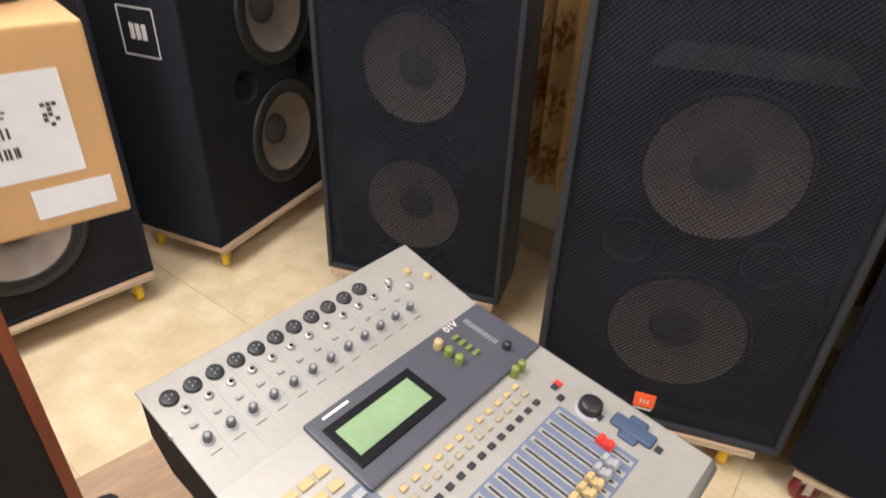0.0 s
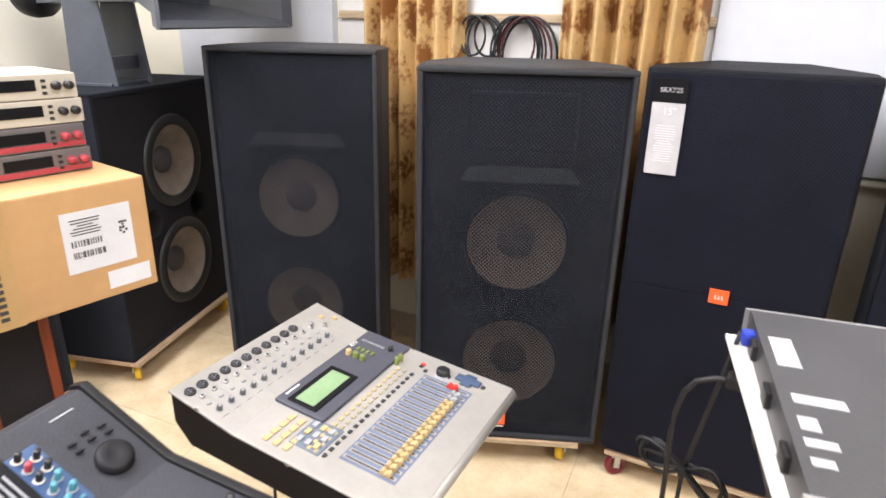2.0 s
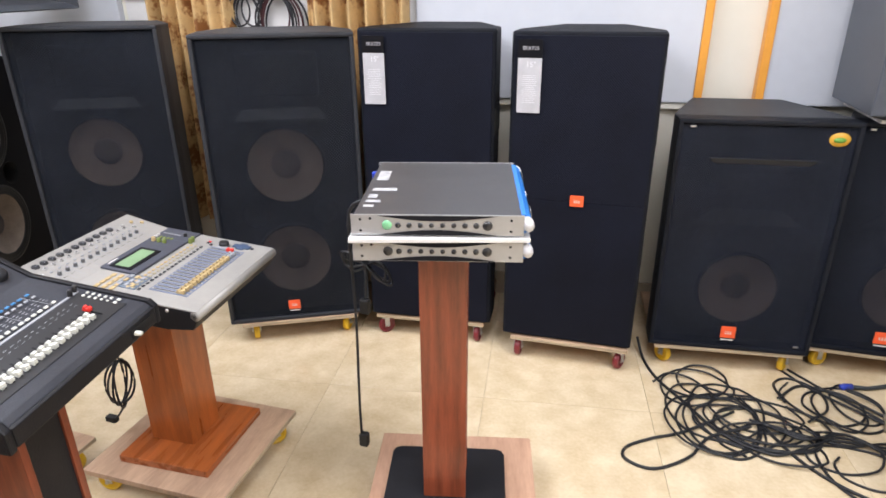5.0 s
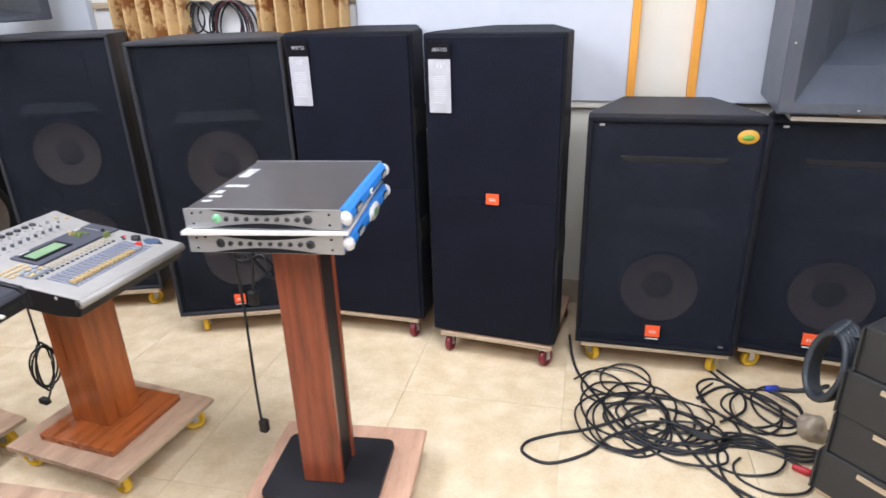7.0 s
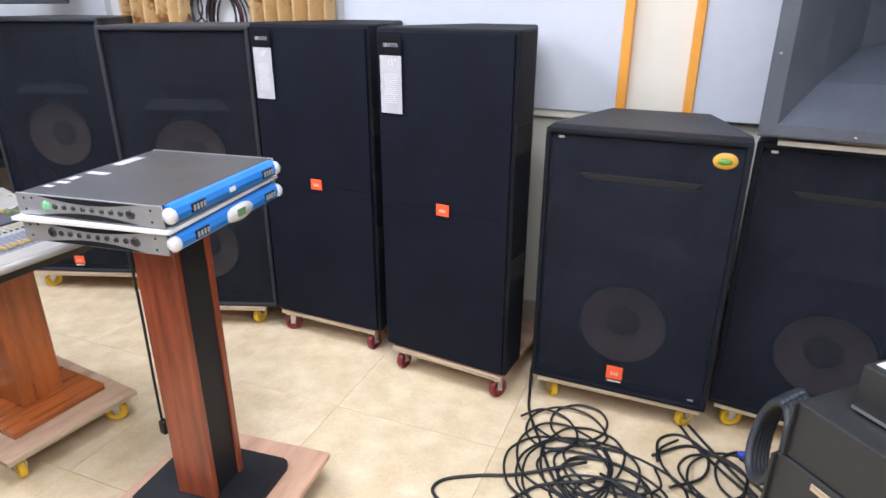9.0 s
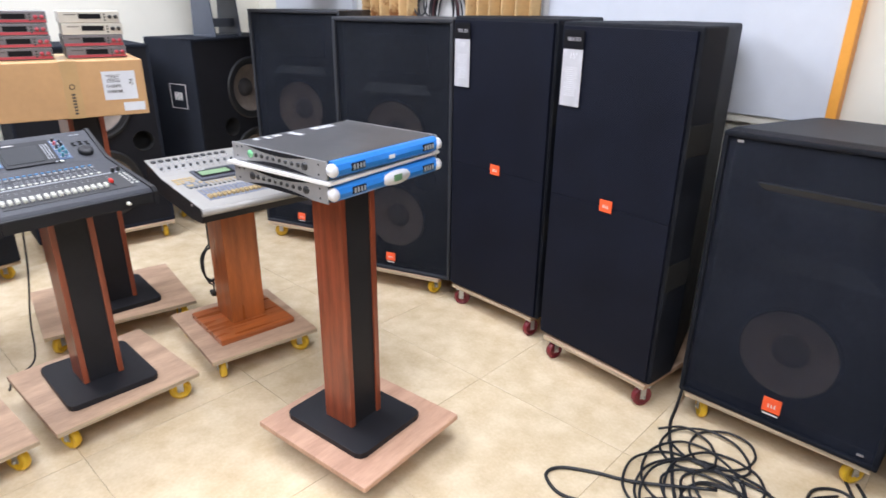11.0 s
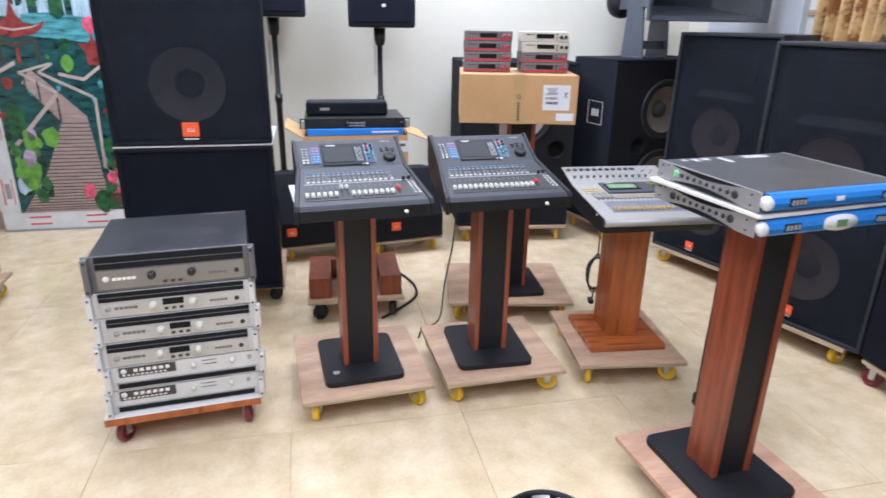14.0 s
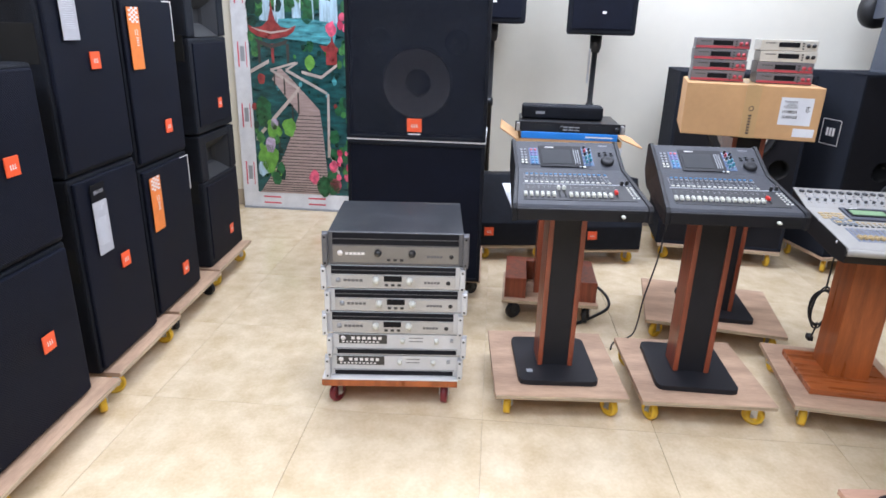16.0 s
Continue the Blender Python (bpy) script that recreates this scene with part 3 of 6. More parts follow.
def three_way(cx, cy, rz, w, h, d, z0, label, bx, bz):
    """Tall grille-fronted cabinet with a horn and two brown cones behind the grille."""
    ob = thing("loudspeaker", T(cx, cy, z0, 0, 0, rz), label, "loudspeaker", "tall loudspeakers")
    rim = 0.017
    dep = 0.075
    bm = bmesh.new()
    prism(bm, [(x, max(y, dep)) for x, y in body_outline(w, d, 0.10, 0.45)], h, 0, 0.006)
    part("body", bm, "rim", ob)
    bm = bmesh.new()
    for sx in (-1, 1):
        box(bm, rim, dep + 0.01, h - 2 * rim + 0.004, sx * (w - rim) / 2, (dep + 0.01) / 2, rim - 0.002, 0.006)
    box(bm, w, dep + 0.01, rim, 0, (dep + 0.01) / 2, h - rim, 0.006)
    box(bm, w, dep + 0.01, rim, 0, (dep + 0.01) / 2, 0, 0.006)
    part("rim", bm, "edge", ob)
    part("baffle", B(w - 2 * rim, 0.004, h - 2 * rim, 0, dep - 0.003, rim), "baffle", ob)
    part("grille", B(w - 2 * rim, 0.002, h - 2 * rim, 0, 0.014, rim), "grille", ob, "black perforated steel grille")
    r = w * 0.258
    cone(ob, 0, h * 0.575, r, 0.020)
    cone(ob, 0, h * 0.235, r, 0.020)
    # horn: a wide flare with a sloping lower lip
    bm = bmesh.new()
    box(bm, w * 0.52, 0.02, 0.17, 0, dep - 0.012, h * 0.80, 0.01)
    part("horn", bm, "baffle", ob)
    bm = bmesh.new()
    prism(bm, [(-w * 0.30, 0.0), (w * 0.30, 0.0), (w * 0.24, 0.045), (-w * 0.24, 0.045)], 0.012, 0, 0, T(0, 0.048, h * 0.725, 68))
    part("horn_lip", bm, "lip", ob, "sloping grey lip under the horn")
    for sx in (-1, 1):
        part("port", lathe(bmesh.new(), [(0.055, 0.0), (0.052, -0.01), (0.05, -0.02), (0, -0.02)], 24), "hole", ob, "", T(sx * w * 0.24, 0.050, h * 0.40, 90))
    badge(ob, bx, bz, 0.010, line=True)
    return ob


def dense_tall(cx, cy, rz, w, h, d, z0, label):
    """Tall cabinet, fine black grille over the whole front, spec tag and badge, seam at mid height."""
    ob = thing("loudspeaker", T(cx, cy, z0, 0, 0, rz), label, "loudspeaker", "tall loudspeakers")
    bm = bmesh.new()
    prism(bm, [(x, max(y, 0.012)) for x, y in body_outline(w, d, 0.13, 0.30)], h, 0, 0.012, seg=3)
    part("body", bm, "black", ob)
    part("grille", B(w - 0.026, 0.016, h * 0.5 - 0.0142, 0, 0.008, h * 0.5 + 0.0002, 0.0016), "grille_dense", ob, "fine black grille, upper half")
    part("grille", B(w - 0.026, 0.016, h * 0.5 - 0.0142, 0, 0.008, 0.0135, 0.0016), "grille_dense", ob, "fine black grille, lower half")
    tall_tag(ob, -w / 2 + 0.068, h - 0.026, "SRX725", s=1.0)
    badge(ob, 0.005, h * 0.505)
    for k in range(2):
        part("handle", B(0.012, 0.14, 0.10, w / 2 - 0.005, d * 0.17, h * (0.3 + 0.38 * k), 0.004), "hole", ob, "recessed side handle")
    return ob


def one_way(cx, cy, rz, w, h, d, z0, label, sticker=False, bx=-0.005):
    """Single-cone cabinet with a horn, behind a dark grille."""
    ob = thing("loudspeaker", T(cx, cy, z0, 0, 0, rz), label, "loudspeaker", "low loudspeakers")
    dep, rim = 0.075, 0.016
    bm = bmesh.new()
    prism(bm, [(x, max(y, dep)) for x, y in body_outline(w, d, 0.125, 0.08 + dep / d)], h, 0, 0.008)
    part("body", bm, "rim", ob)
    bm = bmesh.new()
    for sx in (-1, 1):
        box(bm, rim, dep + 0.01, h - 2 * rim + 0.004, sx * (w - rim) / 2, (dep + 0.01) / 2, rim - 0.002, 0.005)
    box(bm, w, dep + 0.01, rim, 0, (dep + 0.01) / 2, h - rim, 0.005)
    box(bm, w, dep + 0.01, rim, 0, (dep + 0.01) / 2, 0, 0.005)
    part("rim", bm, "black", ob)
    part("baffle", B(w - 2 * rim, 0.004, h - 2 * rim, 0, dep - 0.003, rim), "baffle", ob)
    part("grille", B(w - 2 * rim, 0.002, h - 2 * rim, 0, 0.012, rim), "grille_mid", ob, "fine black grille")
    cone(ob, 0.0, h * 0.285, w * 0.245, 0.018)
    bm = bmesh.new()
    prism(bm, [(-w * 0.32, 0.0), (w * 0.32, 0.0), (w * 0.2, 0.06), (-w * 0.2, 0.06)], 0.01, 0, 0, T(0, 0.050, h * 0.56, 70))
    prism(bm, [(-w * 0.2, 0.0), (w * 0.2, 0.0), (w * 0.3, 0.06), (-w * 0.3, 0.06)], 0.01, 0, 0, T(0, 0.035, h * 0.79, 110))
    part("horn", bm, "lip_dark", ob)
    badge(ob, bx, 0.075, 0.008, 0.055, 0.05, True)
    for sx, zz in ((-1, h - 0.03), (1, 0.03)):
        part("bolt", B(0.018, 0.004, 0.007, sx * (w / 2 - 0.05), 0.006, zz, 0.001), "steel", ob)
    if sticker:
        part("sticker", lathe(bmesh.new(), [(0.034, 0.0), (0.033, 0.0012), (0, 0.0012)], 32), "sticker", ob, "oval yellow sticker", T(w / 2 - 0.068, 0.0095, h - 0.06, 90) @ Matrix.Diagonal((1, 0.72, 1, 1)))
        part("sticker_print", lathe(bmesh.new(), [(0.02, 0.0), (0.02, 0.0008), (0, 0.0008)], 24), "leaf_bright", ob, "", T(w / 2 - 0.068, 0.008, h - 0.062, 90) @ Matrix.Diagonal((1, 0.5, 1, 1)))
    return ob


def open_cabinet(cx, cy, rz, w, h, d, z0, label, logo=True, mid=0.03, side=0.16):
    """Carpeted cabinet with two bare cones and round ports."""
    ob = thing("loudspeaker", T(cx, cy, z0, 0, 0, rz), label, "loudspeaker", "carpeted loudspeakers")
    part("body", B(w, d - 0.09, h, 0, 0.09 + (d - 0.09) / 2, 0, 0.006), "carpet", ob)
    bm = bmesh.new()
    for sx in (-1, 1):
        box(bm, 0.018, 0.10, h, sx * (w / 2 - 0.009), 0.05, 0, 0.005)
    for zz in (0, h - 0.018):
        box(bm, w, 0.10, 0.018, 0, 0.05, zz, 0.005)
    part("rim", bm, "carpet", ob)
    cz = (h * 0.70, h * 0.272)
    holes = [(mid, z, 0.168) for z in cz] + [(mid - 0.02 + sx * side, h * 0.485, 0.058) for sx in (-1, 1)]
    part("baffle", pierced(w - 0.03, h - 0.03, holes, 0.015), "baffle", ob, "", T(0, 0.004, 0))
    for zz in cz:
        c = cone(ob, mid, zz, 0.165, 0.002, paper="cone_bare")
        part("frame_ring", lathe(bmesh.new(), [(0.168, 0.0), (0.174, 0.008), (0.188, 0.007), (0.193, -0.004)], 40), "rubber", c)
    for sx in (-1, 1):
        part("port", lathe(bmesh.new(), [(0.058, 0.002), (0.054, 0.0), (0.052, -0.06), (0, -0.06)], 28), "hole", ob, "", T(mid - 0.02 + sx * side, 0.003, h * 0.485, 90))
    if logo:
        bm = bmesh.new()
        s = 0.07
        for a, b_, c_, e in ((-s, 0, 0.003, 2 * s), (s, 0, 0.003, 2 * s)):
            box(bm, 0.002, c_, e, -w / 2 - 0.001, 0.165 + a, h * 0.68 - s)
        for zz in (-s, s):
            box(bm, 0.002, 2 * s, 0.003, -w / 2 - 0.001, 0.165, h * 0.68 + zz)
        for k in range(3):
            box(bm, 0.002, 0.016, 0.045, -w / 2 - 0.001, 0.165 + 0.024 * (k - 1), h * 0.68 - 0.02)
        part("mark", bm, "mark", ob, "pale square outline mark on the side")
    return ob


R1 = "tall black two-cone loudspeaker with perforated grille on a plywood dolly"
dolly(-1.268, 1.325, 28, 0.56, 0.50, top=0.10)
three_way(-1.154, 1.112, 27.5, 0.592, 1.212, 0.48, 0.10, R1, -0.04, 0.063)
dolly(-0.43, 1.385, 28, 0.50, 0.48, top=0.10)
three_way(-0.316, 1.178, 28.5, 0.60, 1.192, 0.48, 0.10, R1, -0.025, 0.069)
R2 = "tall black loudspeaker with fine grille and silver spec tag"
dolly(0.20, 1.565, 6, 0.48, 0.46, "red", inset=0.03)
dense_tall(0.228, 1.328, 6, 0.528, 1.202, 0.50, 0.105, R2)
dolly(0.82, 1.55, 2, 0.47, 0.48, "red", inset=0.03)
dense_tall(0.815, 1.311, 2, 0.517, 1.198, 0.50, 0.105, R2)
dolly(1.41, 1.685, 8, 0.56, 0.48)
one_way(1.439, 1.442, 7.5, 0.598, 0.909, 0.48, 0.105, "black single-cone loudspeaker with a yellow sticker on a dolly", True)
dolly(2.03, 1.81, 1, 0.56, 0.48)
one_way(2.029, 1.565, 1, 0.59, 0.90, 0.48, 0.105, "black single-cone loudspeaker under a wide horn box", bx=-0.035)
dolly(-2.06, 1.03, 112, 0.76, 0.42, top=0.105)
open_cabinet(-1.889, 1.122, 112, 0.80, 1.04, 0.42, 0.105, "black carpeted loudspeaker with two bare cones", True, 0.025, 0.163)
dolly(-1.95, 0.16, 93, 0.70, 0.46, top=0.105)
open_cabinet(-1.738, 0.17, 93, 0.72, 1.02, 0.46, 0.105, "wide black carpeted loudspeaker behind the carton", False, 0.03, 0.245)

# flat boards and wide horn box above the low loudspeaker
hb = T(2.16, 1.50, 1.0055, 0, 0, 3)
single("board", B(0.66, 0.40, 0.014, -0.04, 0.25, 0.0, 0.001), "board_white", "white board lying on the loudspeaker", "board", hb)
single("board", B(0.50, 0.40, 0.016, 0.02, 0.262, 0.0145, 0.001), "ply", "brown plank lying on the white board", "board", hb)
wh = thing("horn_box", T(2.165, 1.50, 1.0365, 0, 0, 3), "wide dark grey horn with a rectangular mouth, on boards", "horn")
HW, HH, HD = 0.86, 0.62, 0.42
bm = bmesh.new()
vs = []
for w_, h0, h1, y in ((HW, 0, HH, 0), (HW - 0.01, 0.006, HH - 0.006, -0.004), (HW - 0.09, 0.035, HH - 0.035, -0.004), (HW - 0.26, 0.14, HH - 0.14, 0.12), (HW - 0.44, 0.22, HH - 0.22, 0.30), (0.10, 0.26, HH - 0.26, HD)):
    vs.append([bm.verts.new(p) for p in ((-w_ / 2, y, h0), (w_ / 2, y, h0), (w_ / 2, y, h1), (-w_ / 2, y, h1))])
for a, b in zip(vs, vs[1:]):
    for k in range(4):
        bm.faces.new((a[k], a[(k + 1) % 4], b[(k + 1) % 4], b[k]))
bm.faces.new(vs[-1])
part("flare", bm, "horn", wh)
bm = bmesh.new()
for sx in (-1, 1):
    box(bm, 0.012, HD, HH - 0.004, sx * (HW / 2 - 0.007), HD / 2 + 0.002, 0.002)
box(bm, HW - 0.03, HD, 0.012, 0, HD / 2 + 0.002, 0.002)
box(bm, HW - 0.03, HD, 0.012, 0, HD / 2 + 0.002, HH - 0.014)
box(bm, HW - 0.03, 0.012, HH - 0.03, 0, HD - 0.004, 0.014)
part("shell", bm, "horn", wh)
for bx, bz in ((-0.41, 0.22), (-0.2, 0.015), (0.0, 0.015), (0.2, 0.015), (-0.41, 0.5)):
    part("screw", lathe(bmesh.new(), [(0.004, 0), (0.004, 0.002), (0, 0.003)], 10), "steel", wh, "", T(bx, -0.005, bz, 90))

# big horn with a round driver on a forked stand, on the carpeted loudspeaker
hs = thing("horn_speaker", T(-1.98, 0.95, 1.145, 0, 0, 112), "dark grey flared horn with a round driver on a forked bracket", "horn")
for sx in (-1, 1):
    t = bmesh.new()
    prism(t, [(-0.13, 0), (0.07, 0), (0.045, 0.46), (-0.075, 0.46)], 0.010, 0, 0.002)
    bmesh.ops.translate(t, vec=(0.05, 0, 0), verts=t.verts)
    part("fork_arm", t, "horn", hs, "", T(sx * 0.10 + 0.07, 0, 0, 90, 0, 90))
part("fork_base", B(0.22, 0.16, 0.010, 0.07, 0.02, 0, 0.002), "horn", hs)
part("stop_bar", B(0.19, 0.03, 0.05, 0.07, -0.02, 0.055, 0.003), "horn", hs)
bm = bmesh.new()
vs = []
for w_, h_, y, cx_, cz in ((0.11, 0.11, 0.30, 0.125, 0.345), (0.13, 0.12, 0.10, 0.085, 0.36), (0.22, 0.16, -0.12, 0.03, 0.38), (0.44, 0.24, -0.36, -0.03, 0.42), (0.80, 0.42, -0.585, -0.06, 0.455), (0.88, 0.46, -0.61, -0.06, 0.455), (0.89, 0.47, -0.60, -0.06, 0.455), (0.84, 0.45, -0.57, -0.06, 0.455)):
    vs.append([bm.verts.new(p) for p in ((cx_ - w_ / 2, y, cz - h_ / 2), (cx_ + w_ / 2, y, cz - h_ / 2), (cx_ + w_ / 2, y, cz + h_ / 2), (cx_ - w_ / 2, y, cz + h_ / 2))])
for a, b in zip(vs, vs[1:]):
    for k in range(4):
        bm.faces.new((a[k], a[(k + 1) % 4], b[(k + 1) % 4], b[k]))
part("flare", bm, "horn", hs)
part("driver", lathe(bmesh.new(), [(0, 0), (0.07, 0), (0.105, 0.02), (0.11, 0.05), (0.105, 0.09), (0.07, 0.11), (0, 0.112)], 32), "rubber", hs, "", T(0.135, 0.41, 0.345, 90))

# ---- stacked loudspeakers along the south side ----
LR = 191
lu, lv = Vector((-0.975, -0.222)), Vector((-0.222, 0.975))  # along the row, and out of the fronts
L0 = Vector((1.08, -2.11))


def row_at(s, out=0.0):
    p = L0 + lu * s + lv * out
    return p.x, p.y


def row_speaker(s, w, h, d, z0, label, kind):
    x, y = row_at(s)
    ob = thing("loudspeaker", T(x, y, z0, 0, 0, LR), label, "loudspeaker", "stacked loudspeakers")
    front = 0.07 if kind == "horn" else 0.012
    bm = bmesh.new()
    prism(bm, [(a, max(b, front)) for a, b in body_outline(w, d, 0.10, 0.35)], h, 0, 0.010, seg=2)
    part("body", bm, "black", ob)
    if kind == "horn":
        bm = bmesh.new()
        side, top, low = w * 0.19, h * 0.06, h * 0.66
        for sx in (-1, 1):
            box(bm, side, 0.075, h - low - 0.004, sx * (w / 2 - side / 2), 0.0375, low, 0.010)
        box(bm, w - 2 * side + 0.02, 0.073, top, 0, 0.0375, h - top - 0.006, 0.004)
        box(bm, w, 0.075, low - 0.002, 0, 0.0375, 0.0, 0.012)
        part("moulding", bm, "black", ob, "rounded black plastic front")
        part("grille", B(w - 0.07, 0.010, h * 0.57, 0, -0.001, 0.035, 0.004), "grille_dense", ob)
        bm = bmesh.new()
        vs = []
        c = (low + h - top) / 2
        for ww, hh, y_ in ((w - 2 * side, h - top - low, 0.004), (w * 0.30, h * 0.12, 0.050), (w * 0.26, h * 0.10, 0.066)):
            vs.append([bm.verts.new(p) for p in ((-ww / 2, y_, c - hh / 2), (ww / 2, y_, c - hh / 2), (ww / 2, y_, c + hh / 2), (-ww / 2, y_, c + hh / 2))])
        for a, b in zip(vs, vs[1:]):
            for k in range(4):
                bm.faces.new((a[k], a[(k + 1) % 4], b[(k + 1) % 4], b[k]))
        bm.faces.new(vs[-1])
        part("horn", bm, "lip_dark", ob, "dark grey recessed horn")
        badge(ob, 0.06, h * 0.185, -0.007, 0.045, 0.05)
    else:
        part("grille", B(w - 0.03, 0.016, h - 0.03, 0, 0.008, 0.015, 0.006), "grille_dense", ob, "fine black grille")
        badge(ob, {"orange": 0.055, "tag": 0.03, "plain": 0.07}[kind], h * (0.205 if kind == "orange" else 0.505), -0.004, 0.055, 0.055)
        if kind == "tag":
            tall_tag(ob, -w / 2 + 0.125, h - 0.035, "SRX715", s=1.0)
        if kind == "orange":
            tall_tag(ob, -w / 2 + 0.085, h - 0.045, "12", True)
            bm = box(bmesh.new(), 0.004, 0.002, 0.16, w / 2 - 0.016, -0.001, h - 0.175)
            box(bm, 0.075, 0.002, 0.004, w / 2 - 0.0535, -0.001, h - 0.019)
            part("edge_tape", bm, "mark", ob, "strip of white tape at the corner")
    part("handle", B(0.01, 0.12, 0.12, -w / 2 + 0.003, d * 0.2, h * 0.5, 0.003), "hole", ob, "recessed side handle")
    return ob


for s, w, h, kind, lab in ((0.25, 0.49, 0.54, "plain", "black loudspeaker with a fine grille and orange badge"), (0.79, 0.415, 0.71, "tag", "black loudspeaker with a silver spec tag"), (1.255, 0.43, 0.645, "orange", "black loudspeaker with an orange spec tag"), (1.865, 0.46, 0.68, "horn", "black plastic loudspeaker with a horn above its grille")):
    row_speaker(s, w, h, 0.42, 0.115, lab + ", lower of two", kind)
    row_speaker(s, w, h, 0.42, 0.115 + h + 0.004, lab + ", stacked on another", kind)
for s, w, wheel in ((0.28, 0.60, "yellow"), (0.855, 0.49, "yellow"), (1.367, 0.48, "black"), (1.865, 0.47, "yellow")):
    x, y = row_at(s, -0.185)
    dolly(x, y, LR, w, 0.46, wheel, top=0.112, label="worn plywood dolly board on %s casters under stacked loudspeakers" % wheel)

# ---- bass cabinets in front of the west wall ----
SUB = 99
for z0, lab, up in ((0.10, "large black bass cabinet under another", False), (0.813, "large black bass cabinet with a wide cone, stacked", True)):
    ob = thing("bass_cabinet", T(-0.722, -1.45, z0, 0, 0, SUB), lab, "loudspeaker", "bass cabinets")
    w, h, d = 0.665, (0.76 if up else 0.70), 0.62
    dep, rim = 0.095, 0.016
    part("body", prism(bmesh.new(), [(a, max(b, dep)) for a, b in body_outline(w, d, 0.11, 0.16)], h, 0, 0.006), "black", ob)
    bm = bmesh.new()
    for sx in (-1, 1):
        box(bm, rim, dep + 0.01, h - 2 * rim + 0.004, sx * (w - rim) / 2, (dep + 0.01) / 2, rim - 0.002, 0.004)
    box(bm, w, dep + 0.01, rim, 0, (dep + 0.01) / 2, h - rim, 0.004)
    box(bm, w, dep + 0.01, rim, 0, (dep + 0.01) / 2, 0, 0.004)
    part("rim", bm, "black", ob)
    part("baffle", B(w - 2 * rim, 0.004, h - 2 * rim, 0, dep - 0.003, rim), "baffle", ob)
    part("grille", B(w - 2 * rim, 0.002, h - 2 * rim, 0, 0.012, rim), "grille_mid" if up else "grille_dense", ob, "black grille")
    if up:
        cone(ob, 0, 0.258, 0.178, 0.018, True)
        for sx in (-1, 1):
            part("port", lathe(bmesh.new(), [(0.055, 0.0), (0.052, -0.01), (0.05, -0.02), (0, -0.02)], 24), "hole", ob, "", T(sx * 0.178, 0.05, 0.445, 90))
        badge(ob, -0.008, 0.068, 0.008, 0.070, 0.062, True)
single("board", B(0.668, 0.50, 0.007, 0, 0.255, 0.8045, 0.001), "board_white", "white board between the bass cabinets", "board", T(-0.722, -1.45, 0, 0, 0, SUB))
dolly(-1.03, -1.49, SUB, 0.66, 0.55, "black", top=0.098)

# low black stage monitors behind the consoles
for px_, py_, ww in ((-1.40, -1.02, 0.44), (-1.49, -0.50, 0.44)):
    ob = thing("stage_monitor", T(px_, py_, 0.10, 0, 0, 108), "low black stage monitor with an orange badge", "loudspeaker", "stage monitors")
    bm = bmesh.new()
    prism(bm, [(0, 0), (0.42, 0), (0.42, 0.36), (0.16, 0.40), (0, 0.14)], ww, -ww / 2, 0.008, T(0, 0, 0, 90, 0, 90))
    part("body", bm, "black", ob)
    badge(ob, -0.16 if py_ < -0.7 else -0.08, 0.09, -0.003, 0.055, 0.05)
    px2, py2 = px_ - 0.19 * 0.95, py_ - 0.19 * 0.31
    dolly(px2, py2, 108, 0.44, 0.36, "yellow", top=0.098)


# ---- pedestals ----
def pedestal(cx, cy, rz, top, label, plate=(0.291, 0.34), col=(0.131, 0.105), base=0.105, dark_front=True):
    """Column with red-brown veneer sides, a black front between two veneer strips, on a black base plate."""
    ob = thing("pedestal", T(cx, cy, base, 0, 0, rz), label, "pedestal", "pedestals")
    bm = bmesh.new()
    w, d = plate
    c = 0.025
    prism(bm, [(-w / 2 + c, -d / 2), (w / 2 - c, -d / 2), (w / 2 - c * 0.3, -d / 2 + c * 0.3), (w / 2, -d / 2 + c), (w / 2, d / 2 - c), (w / 2 - c * 0.3, d / 2 - c * 0.3), (w / 2 - c, d / 2), (-w / 2 + c, d / 2), (-w / 2 + c * 0.3, d / 2 - c * 0.3), (-w / 2, d / 2 - c), (-w / 2, -d / 2 + c), (-w / 2 + c * 0.3, -d / 2 + c * 0.3)], 0.02, 0, 0.002)
    part("base_plate", bm, "plate", ob, "black base plate with rounded corners")
    cw, cd = col
    h = top - base - 0.02
    part("column", B(cw - 0.03, cd, h, 0, 0, 0.02, 0.001), "plate", ob, "black column core")
    for sx in (-1, 1):
        part("side_panel", B(0.018, cd + 0.012, h, sx * (cw / 2 - 0.009), 0, 0.02, 0.0015), "wood_red", ob, "red-brown veneer side panel")
    part("top_plate", B(cw + 0.02, cd + 0.02, 0.008, 0, 0, top - base - 0.006, 0.001), "plate", ob)
    return ob


PW = "pedestal with red-brown veneer sides and a black front"
dolly(0.609, 0.427, 104, 0.43, 0.472, "black", top=0.10, board="ply_warm", inset=0.075, label="plywood dolly board under the amplifier pedestal")
pedestal(0.592, 0.417, 104, 0.902, PW + ", carrying amplifiers", (0.279, 0.342), base=0.10)
dolly(-0.062, -0.696, 103, 0.474, 0.495, top=0.105)
pc = pedestal(-0.054, -0.696, 103, 0.742, PW + ", carrying a console")
part("sticker", B(0.022, 0.022, 0.0006, -0.10, -0.10, 0.0202), "btn_grey", pc, "small grey sticker on the base plate")
dolly(-0.152, -0.179, 101, 0.471, 0.477, top=0.105)
pedestal(-0.151, -0.191, 98, 0.742, PW + ", carrying a console")
dolly(-0.82, -0.015, 89, 0.59, 0.515, top=0.105)
